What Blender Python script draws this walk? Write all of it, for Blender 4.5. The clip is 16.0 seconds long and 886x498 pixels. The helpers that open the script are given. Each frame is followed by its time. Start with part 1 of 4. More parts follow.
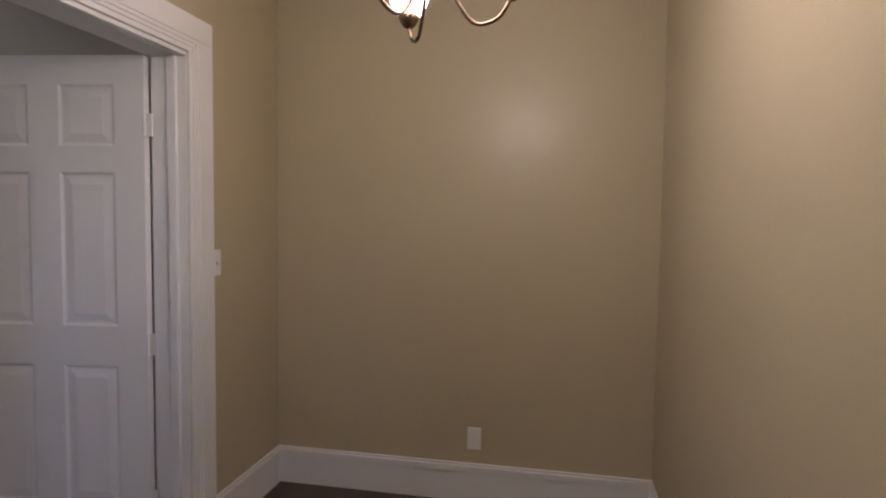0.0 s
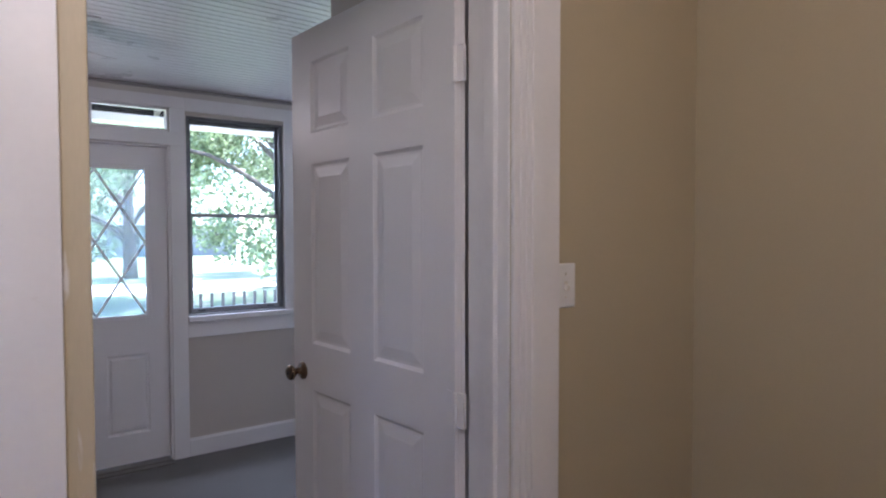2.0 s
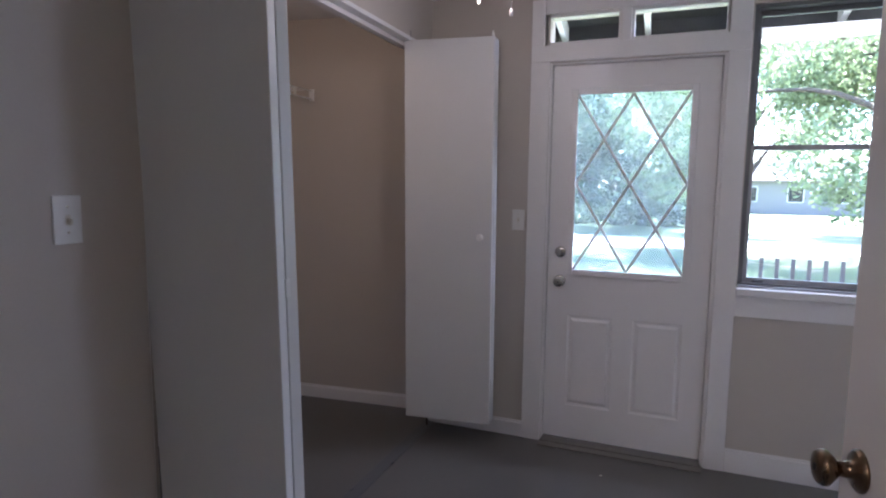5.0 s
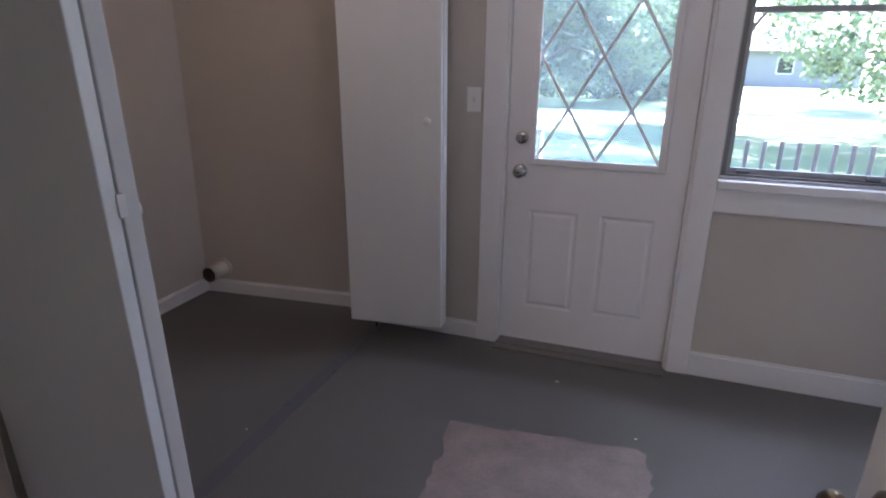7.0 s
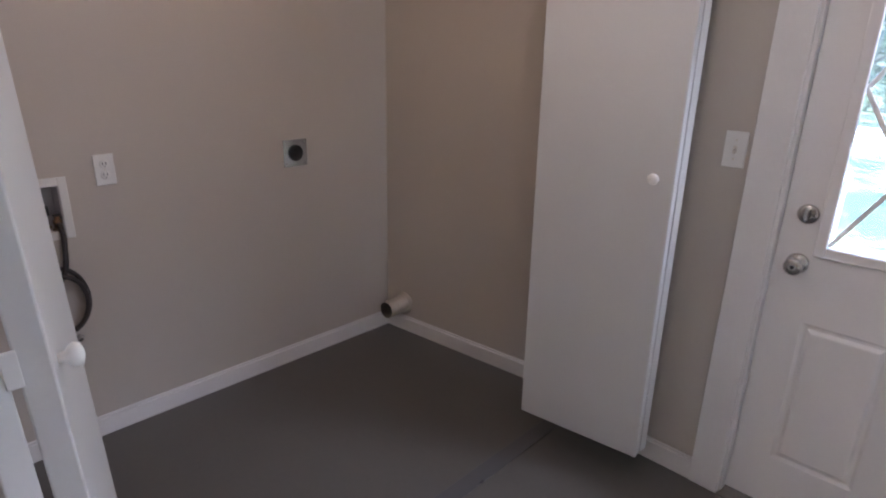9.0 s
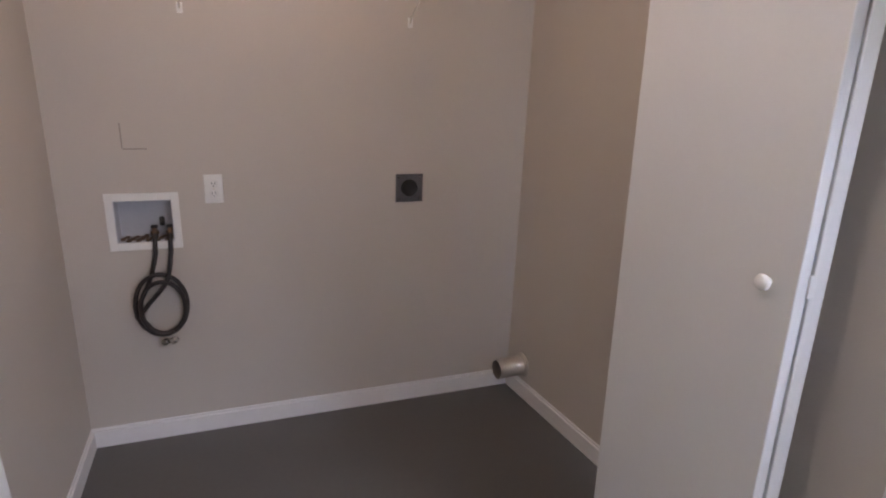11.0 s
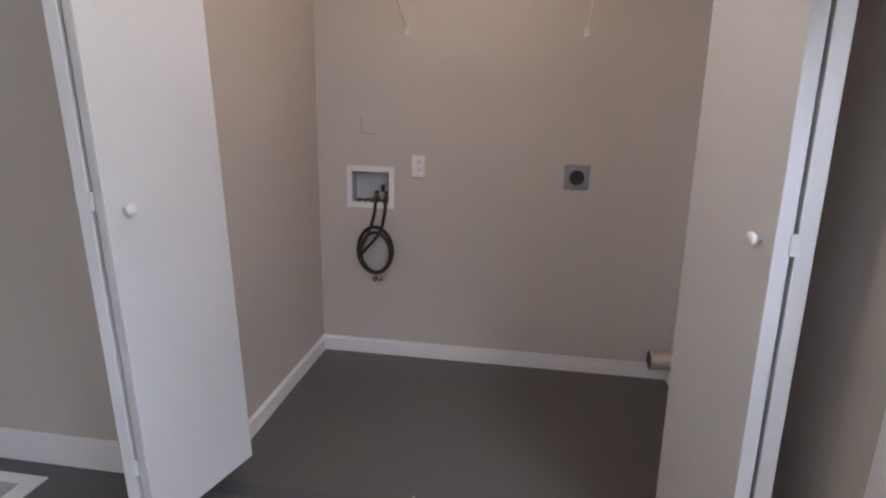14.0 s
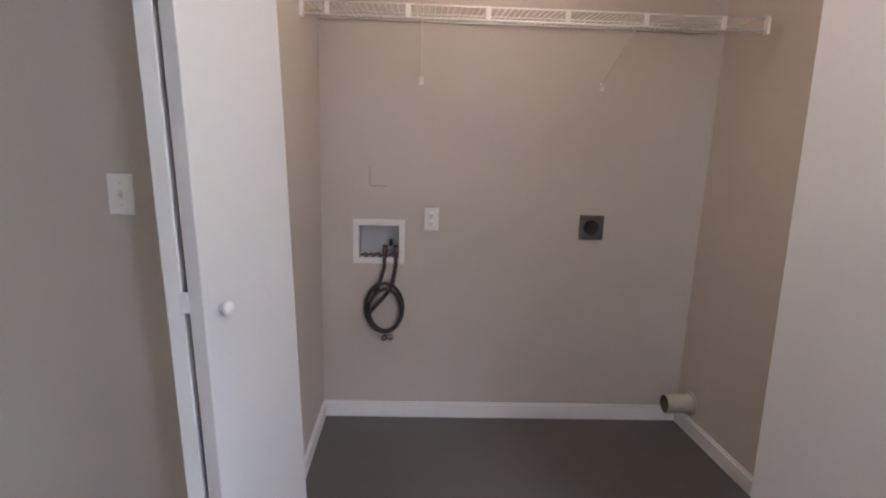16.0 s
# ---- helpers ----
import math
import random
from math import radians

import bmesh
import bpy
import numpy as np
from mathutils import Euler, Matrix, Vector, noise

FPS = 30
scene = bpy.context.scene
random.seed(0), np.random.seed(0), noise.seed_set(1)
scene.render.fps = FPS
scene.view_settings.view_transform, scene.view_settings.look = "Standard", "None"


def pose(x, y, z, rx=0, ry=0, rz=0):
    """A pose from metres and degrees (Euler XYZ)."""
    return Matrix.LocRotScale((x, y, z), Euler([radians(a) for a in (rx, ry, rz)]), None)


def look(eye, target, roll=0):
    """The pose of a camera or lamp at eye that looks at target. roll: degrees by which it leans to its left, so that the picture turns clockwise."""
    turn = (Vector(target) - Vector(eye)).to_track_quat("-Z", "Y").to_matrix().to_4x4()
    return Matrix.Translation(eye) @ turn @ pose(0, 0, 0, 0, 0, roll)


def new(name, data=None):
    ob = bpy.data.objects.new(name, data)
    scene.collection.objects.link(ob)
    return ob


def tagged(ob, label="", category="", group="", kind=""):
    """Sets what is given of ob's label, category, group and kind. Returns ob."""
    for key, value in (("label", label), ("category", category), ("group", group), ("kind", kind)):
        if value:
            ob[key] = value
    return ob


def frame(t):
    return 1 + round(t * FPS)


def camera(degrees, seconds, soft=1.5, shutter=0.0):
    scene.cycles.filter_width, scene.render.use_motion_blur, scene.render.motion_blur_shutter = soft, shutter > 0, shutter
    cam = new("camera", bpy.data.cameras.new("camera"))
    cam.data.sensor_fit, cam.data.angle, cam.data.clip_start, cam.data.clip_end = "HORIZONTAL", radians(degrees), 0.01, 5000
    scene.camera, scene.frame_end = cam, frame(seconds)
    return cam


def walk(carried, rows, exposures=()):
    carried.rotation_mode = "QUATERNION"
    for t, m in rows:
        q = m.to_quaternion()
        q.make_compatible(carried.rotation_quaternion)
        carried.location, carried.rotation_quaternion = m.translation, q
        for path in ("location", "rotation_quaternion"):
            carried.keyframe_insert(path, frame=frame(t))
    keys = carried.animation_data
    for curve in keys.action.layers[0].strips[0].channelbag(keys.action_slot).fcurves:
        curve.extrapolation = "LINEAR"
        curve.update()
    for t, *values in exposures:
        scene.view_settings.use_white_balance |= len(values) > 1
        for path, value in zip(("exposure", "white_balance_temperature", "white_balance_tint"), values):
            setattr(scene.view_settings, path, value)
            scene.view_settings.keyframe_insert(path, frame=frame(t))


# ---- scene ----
cam = camera(74.6, 16.0, soft=2.1)
PATH = [
    (0, (-1.058, -4.562, 1.58), (0.9, -4.173, 1.468), 0.7),
    (0.5, (-0.704, -4.658, 1.515), (1.04, -3.684, 1.429), -0.6),
    (1, (-0.422, -4.481, 1.508), (1.201, -3.313, 1.461), -0.6),
    (1.5, (-0.159, -4.341, 1.506), (1.293, -2.967, 1.438), -0.4),
    (2, (0.131, -4.141, 1.506), (1.269, -2.497, 1.445), -0.1),
    (2.5, (0.399, -3.963, 1.51), (1.242, -2.15, 1.449), -0.1),
    (3, (0.563, -3.841, 1.496), (0.785, -1.855, 1.43), -0.1),
    (3.5, (0.646, -3.62, 1.51), (0.498, -1.626, 1.449), 0.3),
    (4, (0.663, -3.432, 1.495), (0.261, -1.473, 1.427), 0.3),
    (4.5, (0.645, -3.275, 1.445), (-0.083, -1.414, 1.347), 0.6),
    (5, (0.619, -3.138, 1.421), (-0.106, -1.287, 1.202), 0.7),
    (5.2, (0.621, -3.072, 1.399), (-0.07, -1.213, 1.139), 0.7),
    (7.3, (0.641, -2.622, 1.446), (0.007, -0.84, 0.796), 0.7),
    (7.5, (0.625, -2.549, 1.468), (-0.017, -0.77, 0.816), 0.7),
    (8, (0.572, -2.35, 1.479), (-0.166, -0.608, 0.83), 0.7),
    (8.5, (0.509, -2.167, 1.483), (-0.654, -0.674, 0.836), 1.2),
    (9, (0.464, -1.966, 1.512), (-0.854, -0.608, 0.865), 1.3),
    (9.5, (0.524, -1.829, 1.506), (-0.948, -0.631, 0.875), 1.3),
    (10, (0.481, -1.664, 1.533), (-1.172, -0.732, 0.899), 1.4),
    (10.2, (0.469, -1.609, 1.539), (-1.202, -0.689, 0.937), 1.9),
    (12.3, (0.843, -0.817, 1.476), (-1.083, -0.703, 0.948), 1.3),
    (12.5, (0.923, -0.864, 1.451), (-1.011, -0.778, 0.947), 1.3),
    (13, (1.069, -0.797, 1.484), (-0.861, -0.826, 0.961), 1.4),
    (13.5, (1.05, -0.715, 1.454), (-0.871, -0.898, 0.929), 1.3),
    (14, (1.047, -0.745, 1.455), (-0.861, -1.03, 0.926), 1.4),
    (14.5, (1.07, -0.872, 1.482), (-0.834, -1.173, 0.951), 1.5),
    (15, (0.981, -1.062, 1.494), (-0.925, -1.363, 0.968), 1.6),
    (15.5, (0.909, -1.247, 1.513), (-1.013, -1.52, 1.033), 1.5),
    (16, (0.933, -1.376, 1.566), (-1.016, -1.297, 1.122), 1.9),
]
EXPOSURES = [(0, 3.64, 5700, 25), (1.5, 3.74, 5400, 27), (2.5, 3.45, 5300, 27), (3.5, 3.47, 5300, 27), (4.1, 3.7, 5350, 27), (5, 3.71, 5510, 27), (7.5, 3.79, 5610, 27), (9, 4.25, 5850, 26), (10, 4.6, 6000, 26), (12.5, 4.56, 6000, 25), (14.5, 4.53, 5950, 24), (16, 4.6, 5950, 24)]
walk(cam, [(t, look(eye, target, roll)) for t, eye, target, roll in PATH], EXPOSURES)

SKY_STRENGTH, SUN_STRENGTH = 0.15, 5.0
FAN_GLOW, CHAND_GLOW = 0.4, 0.7

# ---- world, sun, lights ----
world = bpy.data.worlds.new("sky")
scene.world = world
world.use_nodes = True
wn, wl = world.node_tree.nodes, world.node_tree.links
sky = wn.new("ShaderNodeTexSky")
sky.sky_type, sky.sun_disc = "NISHITA", False
sky.sun_elevation, sky.sun_rotation = radians(58), radians(60)
wl.new(sky.outputs[0], wn["Background"].inputs[0])
wn["Background"].inputs[1].default_value = SKY_STRENGTH


def lamp(name, kind, m, energy, colour, **more):
    data = bpy.data.lights.new(name, kind)
    data.energy, data.color = energy, colour
    if kind == "SUN":
        data.angle = more["angle"]
    if kind == "AREA":
        data.shape, data.size, data.size_y = "RECTANGLE", more["size"], more["size_y"]
    if kind == "POINT":
        data.shadow_soft_size = more["radius"]
    ob = new(name, data)
    ob.matrix_world = m
    return ob


lamp("sun", "SUN", look((8, 4, 12), (0, 0, 0)), SUN_STRENGTH, (1, 0.95, 0.86), angle=radians(0.55))


# the bulbs of the fan and the chandelier; the alcove's is inferred from brace shadows
lamp("fan_bulb", "POINT", pose(-0.04, -1.06, 2.09), 0.35, (1.0, 0.84, 0.66), radius=0.06)
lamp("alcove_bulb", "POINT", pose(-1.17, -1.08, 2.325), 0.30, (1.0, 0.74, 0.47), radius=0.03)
lamp("chandelier_bulbs", "POINT", pose(0.176, -4.285, 2.29), 2.2, (1.0, 0.86, 0.68), radius=0.14)
# daylight fill lamps, added outside above the windows and in the end opening
lamp("daylight_fill", "AREA", look((2.0, 0.42, 2.60), (1.2, -2.2, 0.9)), 7.8, (0.84, 0.92, 1.0), size=2.1, size_y=0.34)
lamp("daylight_fill_end", "AREA", look((2.75, 0.125, 1.61), (1.6, -2.0, 1.3)), 1.6, (0.84, 0.92, 1.0), size=0.6, size_y=1.2)

# ---- materials ----


def material(name, colour, rough=0.5, metal=0.0, spread=0.06, scale=6.0, fine=60.0, bump=0.02, spec=0.5, wear=None, wear_at=0.62, per_piece=0.0, stretch=None):
    """Painted or plain surface: cloudy tone, fine grain in colour and relief, optional worn patches of a second colour."""
    m = bpy.data.materials.new(name)
    m.use_nodes = True
    n, l = m.node_tree.nodes, m.node_tree.links
    b = n["Principled BSDF"]
    co = n.new("ShaderNodeTexCoord")
    src = co.outputs["Object"]
    if stretch:
        mp = n.new("ShaderNodeMapping")
        mp.inputs["Scale"].default_value = stretch
        l.new(src, mp.inputs[0])
        src = mp.outputs[0]
    big, small = n.new("ShaderNodeTexNoise"), n.new("ShaderNodeTexNoise")
    big.inputs["Scale"].default_value, big.inputs["Detail"].default_value = scale, 5
    small.inputs["Scale"].default_value, small.inputs["Detail"].default_value = fine, 3
    for t in (big, small):
        l.new(src, t.inputs["Vector"])
    add = n.new("ShaderNodeMath")
    add.operation = "MULTIPLY_ADD"
    l.new(small.outputs[0], add.inputs[0])
    add.inputs[1].default_value = 0.45
    l.new(big.outputs[0], add.inputs[2])
    ramp = n.new("ShaderNodeMapRange")
    ramp.inputs["From Min"].default_value, ramp.inputs["From Max"].default_value = 0.4, 1.05
    ramp.inputs["To Min"].default_value, ramp.inputs["To Max"].default_value = 1 - spread, 1 + spread
    ramp.clamp = False
    l.new(add.outputs[0], ramp.inputs[0])
    value = ramp.outputs[0]
    if per_piece:
        info = n.new("ShaderNodeObjectInfo")
        r2 = n.new("ShaderNodeMapRange")
        r2.inputs["To Min"].default_value, r2.inputs["To Max"].default_value = 1 - per_piece, 1 + per_piece
        l.new(info.outputs["Random"], r2.inputs[0])
        mul = n.new("ShaderNodeMath")
        mul.operation = "MULTIPLY"
        l.new(value, mul.inputs[0])
        l.new(r2.outputs[0], mul.inputs[1])
        value = mul.outputs[0]
    hsv = n.new("ShaderNodeHueSaturation")
    hsv.inputs["Color"].default_value = (*colour, 1)
    l.new(value, hsv.inputs["Value"])
    out = hsv.outputs[0]
    if wear:
        patch = n.new("ShaderNodeTexNoise")
        patch.inputs["Scale"].default_value, patch.inputs["Detail"].default_value = scale * 2.2, 8
        l.new(src, patch.inputs["Vector"])
        edge = n.new("ShaderNodeMapRange")
        edge.inputs["From Min"].default_value, edge.inputs["From Max"].default_value = wear_at, wear_at + 0.06
        l.new(patch.outputs[0], edge.inputs[0])
        mix = n.new("ShaderNodeMix")
        mix.data_type = "RGBA"
        l.new(edge.outputs[0], mix.inputs["Factor"])
        l.new(out, mix.inputs["A"])
        mix.inputs["B"].default_value = (*wear, 1)
        out = mix.outputs["Result"]
    l.new(out, b.inputs["Base Color"])
    rr = n.new("ShaderNodeMapRange")
    rr.inputs["From Min"].default_value, rr.inputs["From Max"].default_value = 0.3, 0.7
    rr.inputs["To Min"].default_value, rr.inputs["To Max"].default_value = max(rough - 0.08, 0.02), min(rough + 0.08, 1)
    l.new(big.outputs[0], rr.inputs[0])
    l.new(rr.outputs[0], b.inputs["Roughness"])
    b.inputs["Metallic"].default_value = metal
    b.inputs["Specular IOR Level"].default_value = spec
    if bump:
        bp = n.new("ShaderNodeBump")
        bp.inputs["Strength"].default_value, bp.inputs["Distance"].default_value = bump * 10, 0.002
        l.new(add.outputs[0], bp.inputs["Height"])
        l.new(bp.outputs[0], b.inputs["Normal"])
    return m


def glass_material(name, tint=(0.97, 0.99, 0.98), haze=0.0):
    m = bpy.data.materials.new(name)
    m.use_nodes = True
    n, l = m.node_tree.nodes, m.node_tree.links
    out = n["Material Output"]
    n.remove(n["Principled BSDF"])
    clear, gloss, mix, fres = n.new("ShaderNodeBsdfTransparent"), n.new("ShaderNodeBsdfGlossy"), n.new("ShaderNodeMixShader"), n.new("ShaderNodeFresnel")
    clear.inputs[0].default_value = (*tint, 1)
    gloss.inputs["Roughness"].default_value = 0.02
    fres.inputs[0].default_value = 1.45
    l.new(fres.outputs[0], mix.inputs[0])
    l.new(clear.outputs[0], mix.inputs[1])
    l.new(gloss.outputs[0], mix.inputs[2])
    last = mix
    if haze:
        film, over = n.new("ShaderNodeBsdfTranslucent"), n.new("ShaderNodeMixShader")
        film.inputs[0].default_value = (0.9, 0.95, 0.97, 1)
        over.inputs[0].default_value = haze
        l.new(mix.outputs[0], over.inputs[1])
        l.new(film.outputs[0], over.inputs[2])
        last = over
    l.new(last.outputs[0], out.inputs[0])
    return m


def glow_material(name, colour, strength):
    m = bpy.data.materials.new(name)
    m.use_nodes = True
    b = m.node_tree.nodes["Principled BSDF"]
    b.inputs["Base Color"].default_value = (0.9, 0.9, 0.88, 1)
    b.inputs["Roughness"].default_value = 0.3
    b.inputs["Emission Color"].default_value = (*colour, 1)
    b.inputs["Emission Strength"].default_value = strength
    return m


def leaf_material(name, colour):
    m = bpy.data.materials.new(name)
    m.use_nodes = True
    n, l = m.node_tree.nodes, m.node_tree.links
    b = n["Principled BSDF"]
    geo = n.new("ShaderNodeNewGeometry")
    ramp = n.new("ShaderNodeMapRange")
    ramp.inputs["To Min"].default_value, ramp.inputs["To Max"].default_value = 0.55, 1.5
    l.new(geo.outputs["Random Per Island"], ramp.inputs[0])
    hsv = n.new("ShaderNodeHueSaturation")
    hsv.inputs["Color"].default_value = (*colour, 1)
    l.new(ramp.outputs[0], hsv.inputs["Value"])
    l.new(hsv.outputs[0], b.inputs["Base Color"])
    b.inputs["Roughness"].default_value = 0.55
    trans, mix = n.new("ShaderNodeBsdfTranslucent"), n.new("ShaderNodeMixShader")
    l.new(hsv.outputs[0], trans.inputs[0])
    mix.inputs[0].default_value = 0.4
    l.new(b.outputs[0], mix.inputs[1])
    l.new(trans.outputs[0], mix.inputs[2])
    l.new(mix.outputs[0], n["Material Output"].inputs[0])
    return m


PAINT_WALL = material("beige_wall_paint", (0.54, 0.49, 0.435), 0.55, spread=0.04, scale=1.6, fine=160, bump=0.03, spec=0.4)
# the chandelier's warm cast is partly put into this yellower tan
PAINT_WARM_TAN = material("lamp_warmed_tan_paint", (0.49, 0.415, 0.275), 0.42, spread=0.04, scale=1.2, fine=160, bump=0.03, spec=0.45)
PAINT_ABOVE = material("pale_wall_paint", (0.60, 0.56, 0.51), 0.5, spread=0.04, scale=1.6, fine=140, bump=0.03, spec=0.4)
PAINT_TRIM = material("white_trim_paint", (0.78, 0.76, 0.75), 0.38, spread=0.04, scale=4, fine=70, bump=0.02, wear=(0.62, 0.58, 0.54), wear_at=0.74)
AGED_CREAM = material("aged_cream_paint", (0.52, 0.445, 0.30), 0.5, spread=0.08, scale=5, fine=80, bump=0.03, wear=(0.70, 0.68, 0.64), wear_at=0.60, stretch=(3, 3, 0.5))
PAINT_DOOR = material("white_door_paint", (0.78, 0.76, 0.76), 0.36, spread=0.03, scale=2.5, fine=90, bump=0.015)
PAINT_BIFOLD = material("white_slab_paint", (0.67, 0.665, 0.66), 0.42, spread=0.03, scale=2, fine=110, bump=0.02)
PAINT_CEIL = material("white_beadboard_paint", (0.80, 0.79, 0.78), 0.34, spread=0.04, scale=3, fine=60, bump=0.015, spec=0.55)
PLASTER_CEIL = material("white_ceiling_plaster", (0.75, 0.72, 0.68), 0.8, spread=0.03, scale=2, fine=120, bump=0.04)
FLOOR_GREY = material("grey_floor_paint", (0.110, 0.105, 0.096), 0.36, spread=0.09, scale=2.2, fine=45, bump=0.0, spec=0.5)
FLOOR_DARK = material("dark_wood_floor", (0.06, 0.035, 0.022), 0.35, spread=0.3, scale=3, fine=60, bump=0.02, stretch=(0.6, 8, 8), per_piece=0.2)
FLOOR_WORN = material("worn_bare_floor", (0.205, 0.165, 0.148), 0.6, spread=0.3, scale=9, fine=70, bump=0.04)
THRESHOLD = material("weathered_threshold_wood", (0.15, 0.135, 0.12), 0.6, spread=0.3, scale=8, fine=50, bump=0.05, wear=(0.32, 0.30, 0.28), wear_at=0.66, stretch=(0.5, 5, 5))
ALUMINIUM = material("dark_aluminium", (0.18, 0.18, 0.18), 0.42, 0.6, spread=0.15, scale=9, fine=80)
ALU_PALE = material("weathered_aluminium", (0.36, 0.36, 0.36), 0.45, 0.6, spread=0.15, scale=9, fine=80)
NICKEL = material("brushed_nickel", (0.45, 0.43, 0.41), 0.24, 1.0, spread=0.1, scale=20, fine=200)
BRASS_OLD = material("antique_brass", (0.20, 0.14, 0.09), 0.3, 1.0, spread=0.15, scale=20, fine=200)
PLASTIC = material("white_plastic", (0.78, 0.77, 0.74), 0.35, spread=0.02, scale=8, fine=120, bump=0.0)
PLASTIC_IVORY = material("ivory_plastic", (0.70, 0.66, 0.58), 0.4, spread=0.03, scale=8, fine=120, bump=0.0)
# near-black for black fittings and for the shade in slots and holes
DARK = material("dark_slot", (0.012, 0.011, 0.011), 0.6, bump=0.0)
RUBBER = material("black_rubber", (0.028, 0.022, 0.020), 0.38, spread=0.25, scale=20, fine=120)
STEEL = material("steel_plate", (0.42, 0.41, 0.43), 0.16, 1.0, spread=0.1, scale=15, fine=150)
GALV = material("galvanised_duct", (0.50, 0.45, 0.39), 0.45, 0.5, spread=0.12, scale=12, fine=90)
DRY_STAIN = material("brown_stain", (0.13, 0.09, 0.06), 0.7, spread=0.4, scale=20, fine=90)
LEAD_CAME = material("white_lattice_bar", (0.8, 0.8, 0.79), 0.4, spread=0.05)
GLASS = glass_material("window_glass")
GLASS_HAZY = glass_material("hazy_door_glass", (0.74, 0.83, 0.85), 0.09)
FAN_WHITE = material("white_fan_enamel", (0.76, 0.74, 0.72), 0.35, spread=0.03)
FAN_GLOBE = glow_material("lit_opal_globe", (1.0, 0.93, 0.84), FAN_GLOW)
SHADE_GLASS = glow_material("lit_frosted_shade", (1.0, 0.88, 0.70), CHAND_GLOW)
DUCT_GRILLE = material("grey_grille", (0.42, 0.43, 0.41), 0.5, spread=0.05)
GRASS = material("mown_grass", (0.105, 0.145, 0.06), 0.9, spread=0.35, scale=0.5, fine=9, bump=0.0, wear=(0.27, 0.26, 0.16), wear_at=0.57)
GRAVEL = material("pale_gravel_drive", (0.62, 0.58, 0.52), 0.9, spread=0.15, scale=2, fine=30, bump=0.02)
DECK = material("grey_porch_boards", (0.25, 0.24, 0.23), 0.6, spread=0.2, scale=4, fine=40, per_piece=0.1)
PORCH_WHITE = material("white_porch_paint", (0.76, 0.75, 0.74), 0.5, spread=0.05)
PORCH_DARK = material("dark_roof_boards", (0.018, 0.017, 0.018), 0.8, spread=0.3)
# backlit shade of the pickets is put into this dark grey
PICKET_BACKLIT = material("backlit_picket_grey", (0.13, 0.13, 0.14), 0.6, spread=0.12, per_piece=0.1)
SIDING = material("white_siding", (0.7, 0.69, 0.66), 0.6, spread=0.05)
ROOFING = material("grey_shingle", (0.12, 0.12, 0.125), 0.9, spread=0.2)
BARK = material("grey_bark", (0.11, 0.085, 0.065), 0.9, spread=0.3, scale=8, fine=40, bump=0.1)
LEAF_A = leaf_material("fresh_green_leaves", (0.23, 0.29, 0.15))
LEAF_B = leaf_material("dark_green_leaves", (0.105, 0.15, 0.10))
STAR_GLASS = material("dark_far_window", (0.03, 0.035, 0.04), 0.1)

# ---- mesh helpers ----


def box(bm, x0, x1, y0, y1, z0, z1, bevel=0.0):
    got = bmesh.ops.create_cube(bm, size=1, matrix=Matrix.LocRotScale(((x0 + x1) / 2, (y0 + y1) / 2, (z0 + z1) / 2), None, (abs(x1 - x0), abs(y1 - y0), abs(z1 - z0))))
    if bevel:
        edges = list({e for v in got["verts"] for e in v.link_edges})
        bmesh.ops.bevel(bm, geom=edges, offset=bevel, segments=2, affect="EDGES", profile=0.5)
    return bm


def boxes(*rows, bevel=0.0):
    bm = bmesh.new()
    for r in rows:
        box(bm, *r, bevel=bevel)
    return bm


def lathe(profile, m=None, n=24, bm=None):
    """A turned shape from (radius, height) pairs about z, placed by m."""
    bm = bm or bmesh.new()
    m = m or Matrix()
    rings = []
    for r, z in profile:
        rings.append([bm.verts.new(m @ Vector((r * math.cos(2 * math.pi * i / n), r * math.sin(2 * math.pi * i / n), z))) for i in range(n)])
    for a, b in zip(rings, rings[1:]):
        for i in range(n):
            bm.faces.new((a[i], a[(i + 1) % n], b[(i + 1) % n], b[i]))
    for ring in (rings[0][::-1], rings[-1]):
        bm.faces.new(ring)
    for f in bm.faces:
        f.smooth = True
    bmesh.ops.recalc_face_normals(bm, faces=bm.faces)
    return bm


def tube(points, r, n=8, bm=None):
    """A round bar along a line of points; r a number or one for each point."""
    bm = bm or bmesh.new()
    pts = [Vector(p) for p in points]
    rings, up = [], None
    for i, p in enumerate(pts):
        d = (pts[min(i + 1, len(pts) - 1)] - pts[max(i - 1, 0)]).normalized()
        if up is None:
            up = d.orthogonal().normalized()
        up = (up - d * up.dot(d)).normalized()
        side = d.cross(up)
        rr = r[i] if isinstance(r, (list, tuple)) else r
        rings.append([bm.verts.new(p + rr * (math.cos(2 * math.pi * k / n) * up + math.sin(2 * math.pi * k / n) * side)) for k in range(n)])
    for a, b in zip(rings, rings[1:]):
        for k in range(n):
            f = bm.faces.new((a[k], a[(k + 1) % n], b[(k + 1) % n], b[k]))
            f.smooth = True
    bm.faces.new(rings[0][::-1])
    bm.faces.new(rings[-1])
    return bm


def curve_points(ctrl, steps=8):
    """A smooth line through the given points."""
    p = [Vector(c) for c in ctrl]
    p = [2 * p[0] - p[1]] + p + [2 * p[-1] - p[-2]]
    out = []
    for i in range(1, len(p) - 2):
        for s in range(steps):
            t = s / steps
            out.append(0.5 * (2 * p[i] + (p[i + 1] - p[i - 1]) * t + (2 * p[i - 1] - 5 * p[i] + 4 * p[i + 1] - p[i + 2]) * t * t + (3 * p[i] - p[i - 1] - 3 * p[i + 1] + p[i + 2]) * t ** 3))
    return out + [p[-2]]


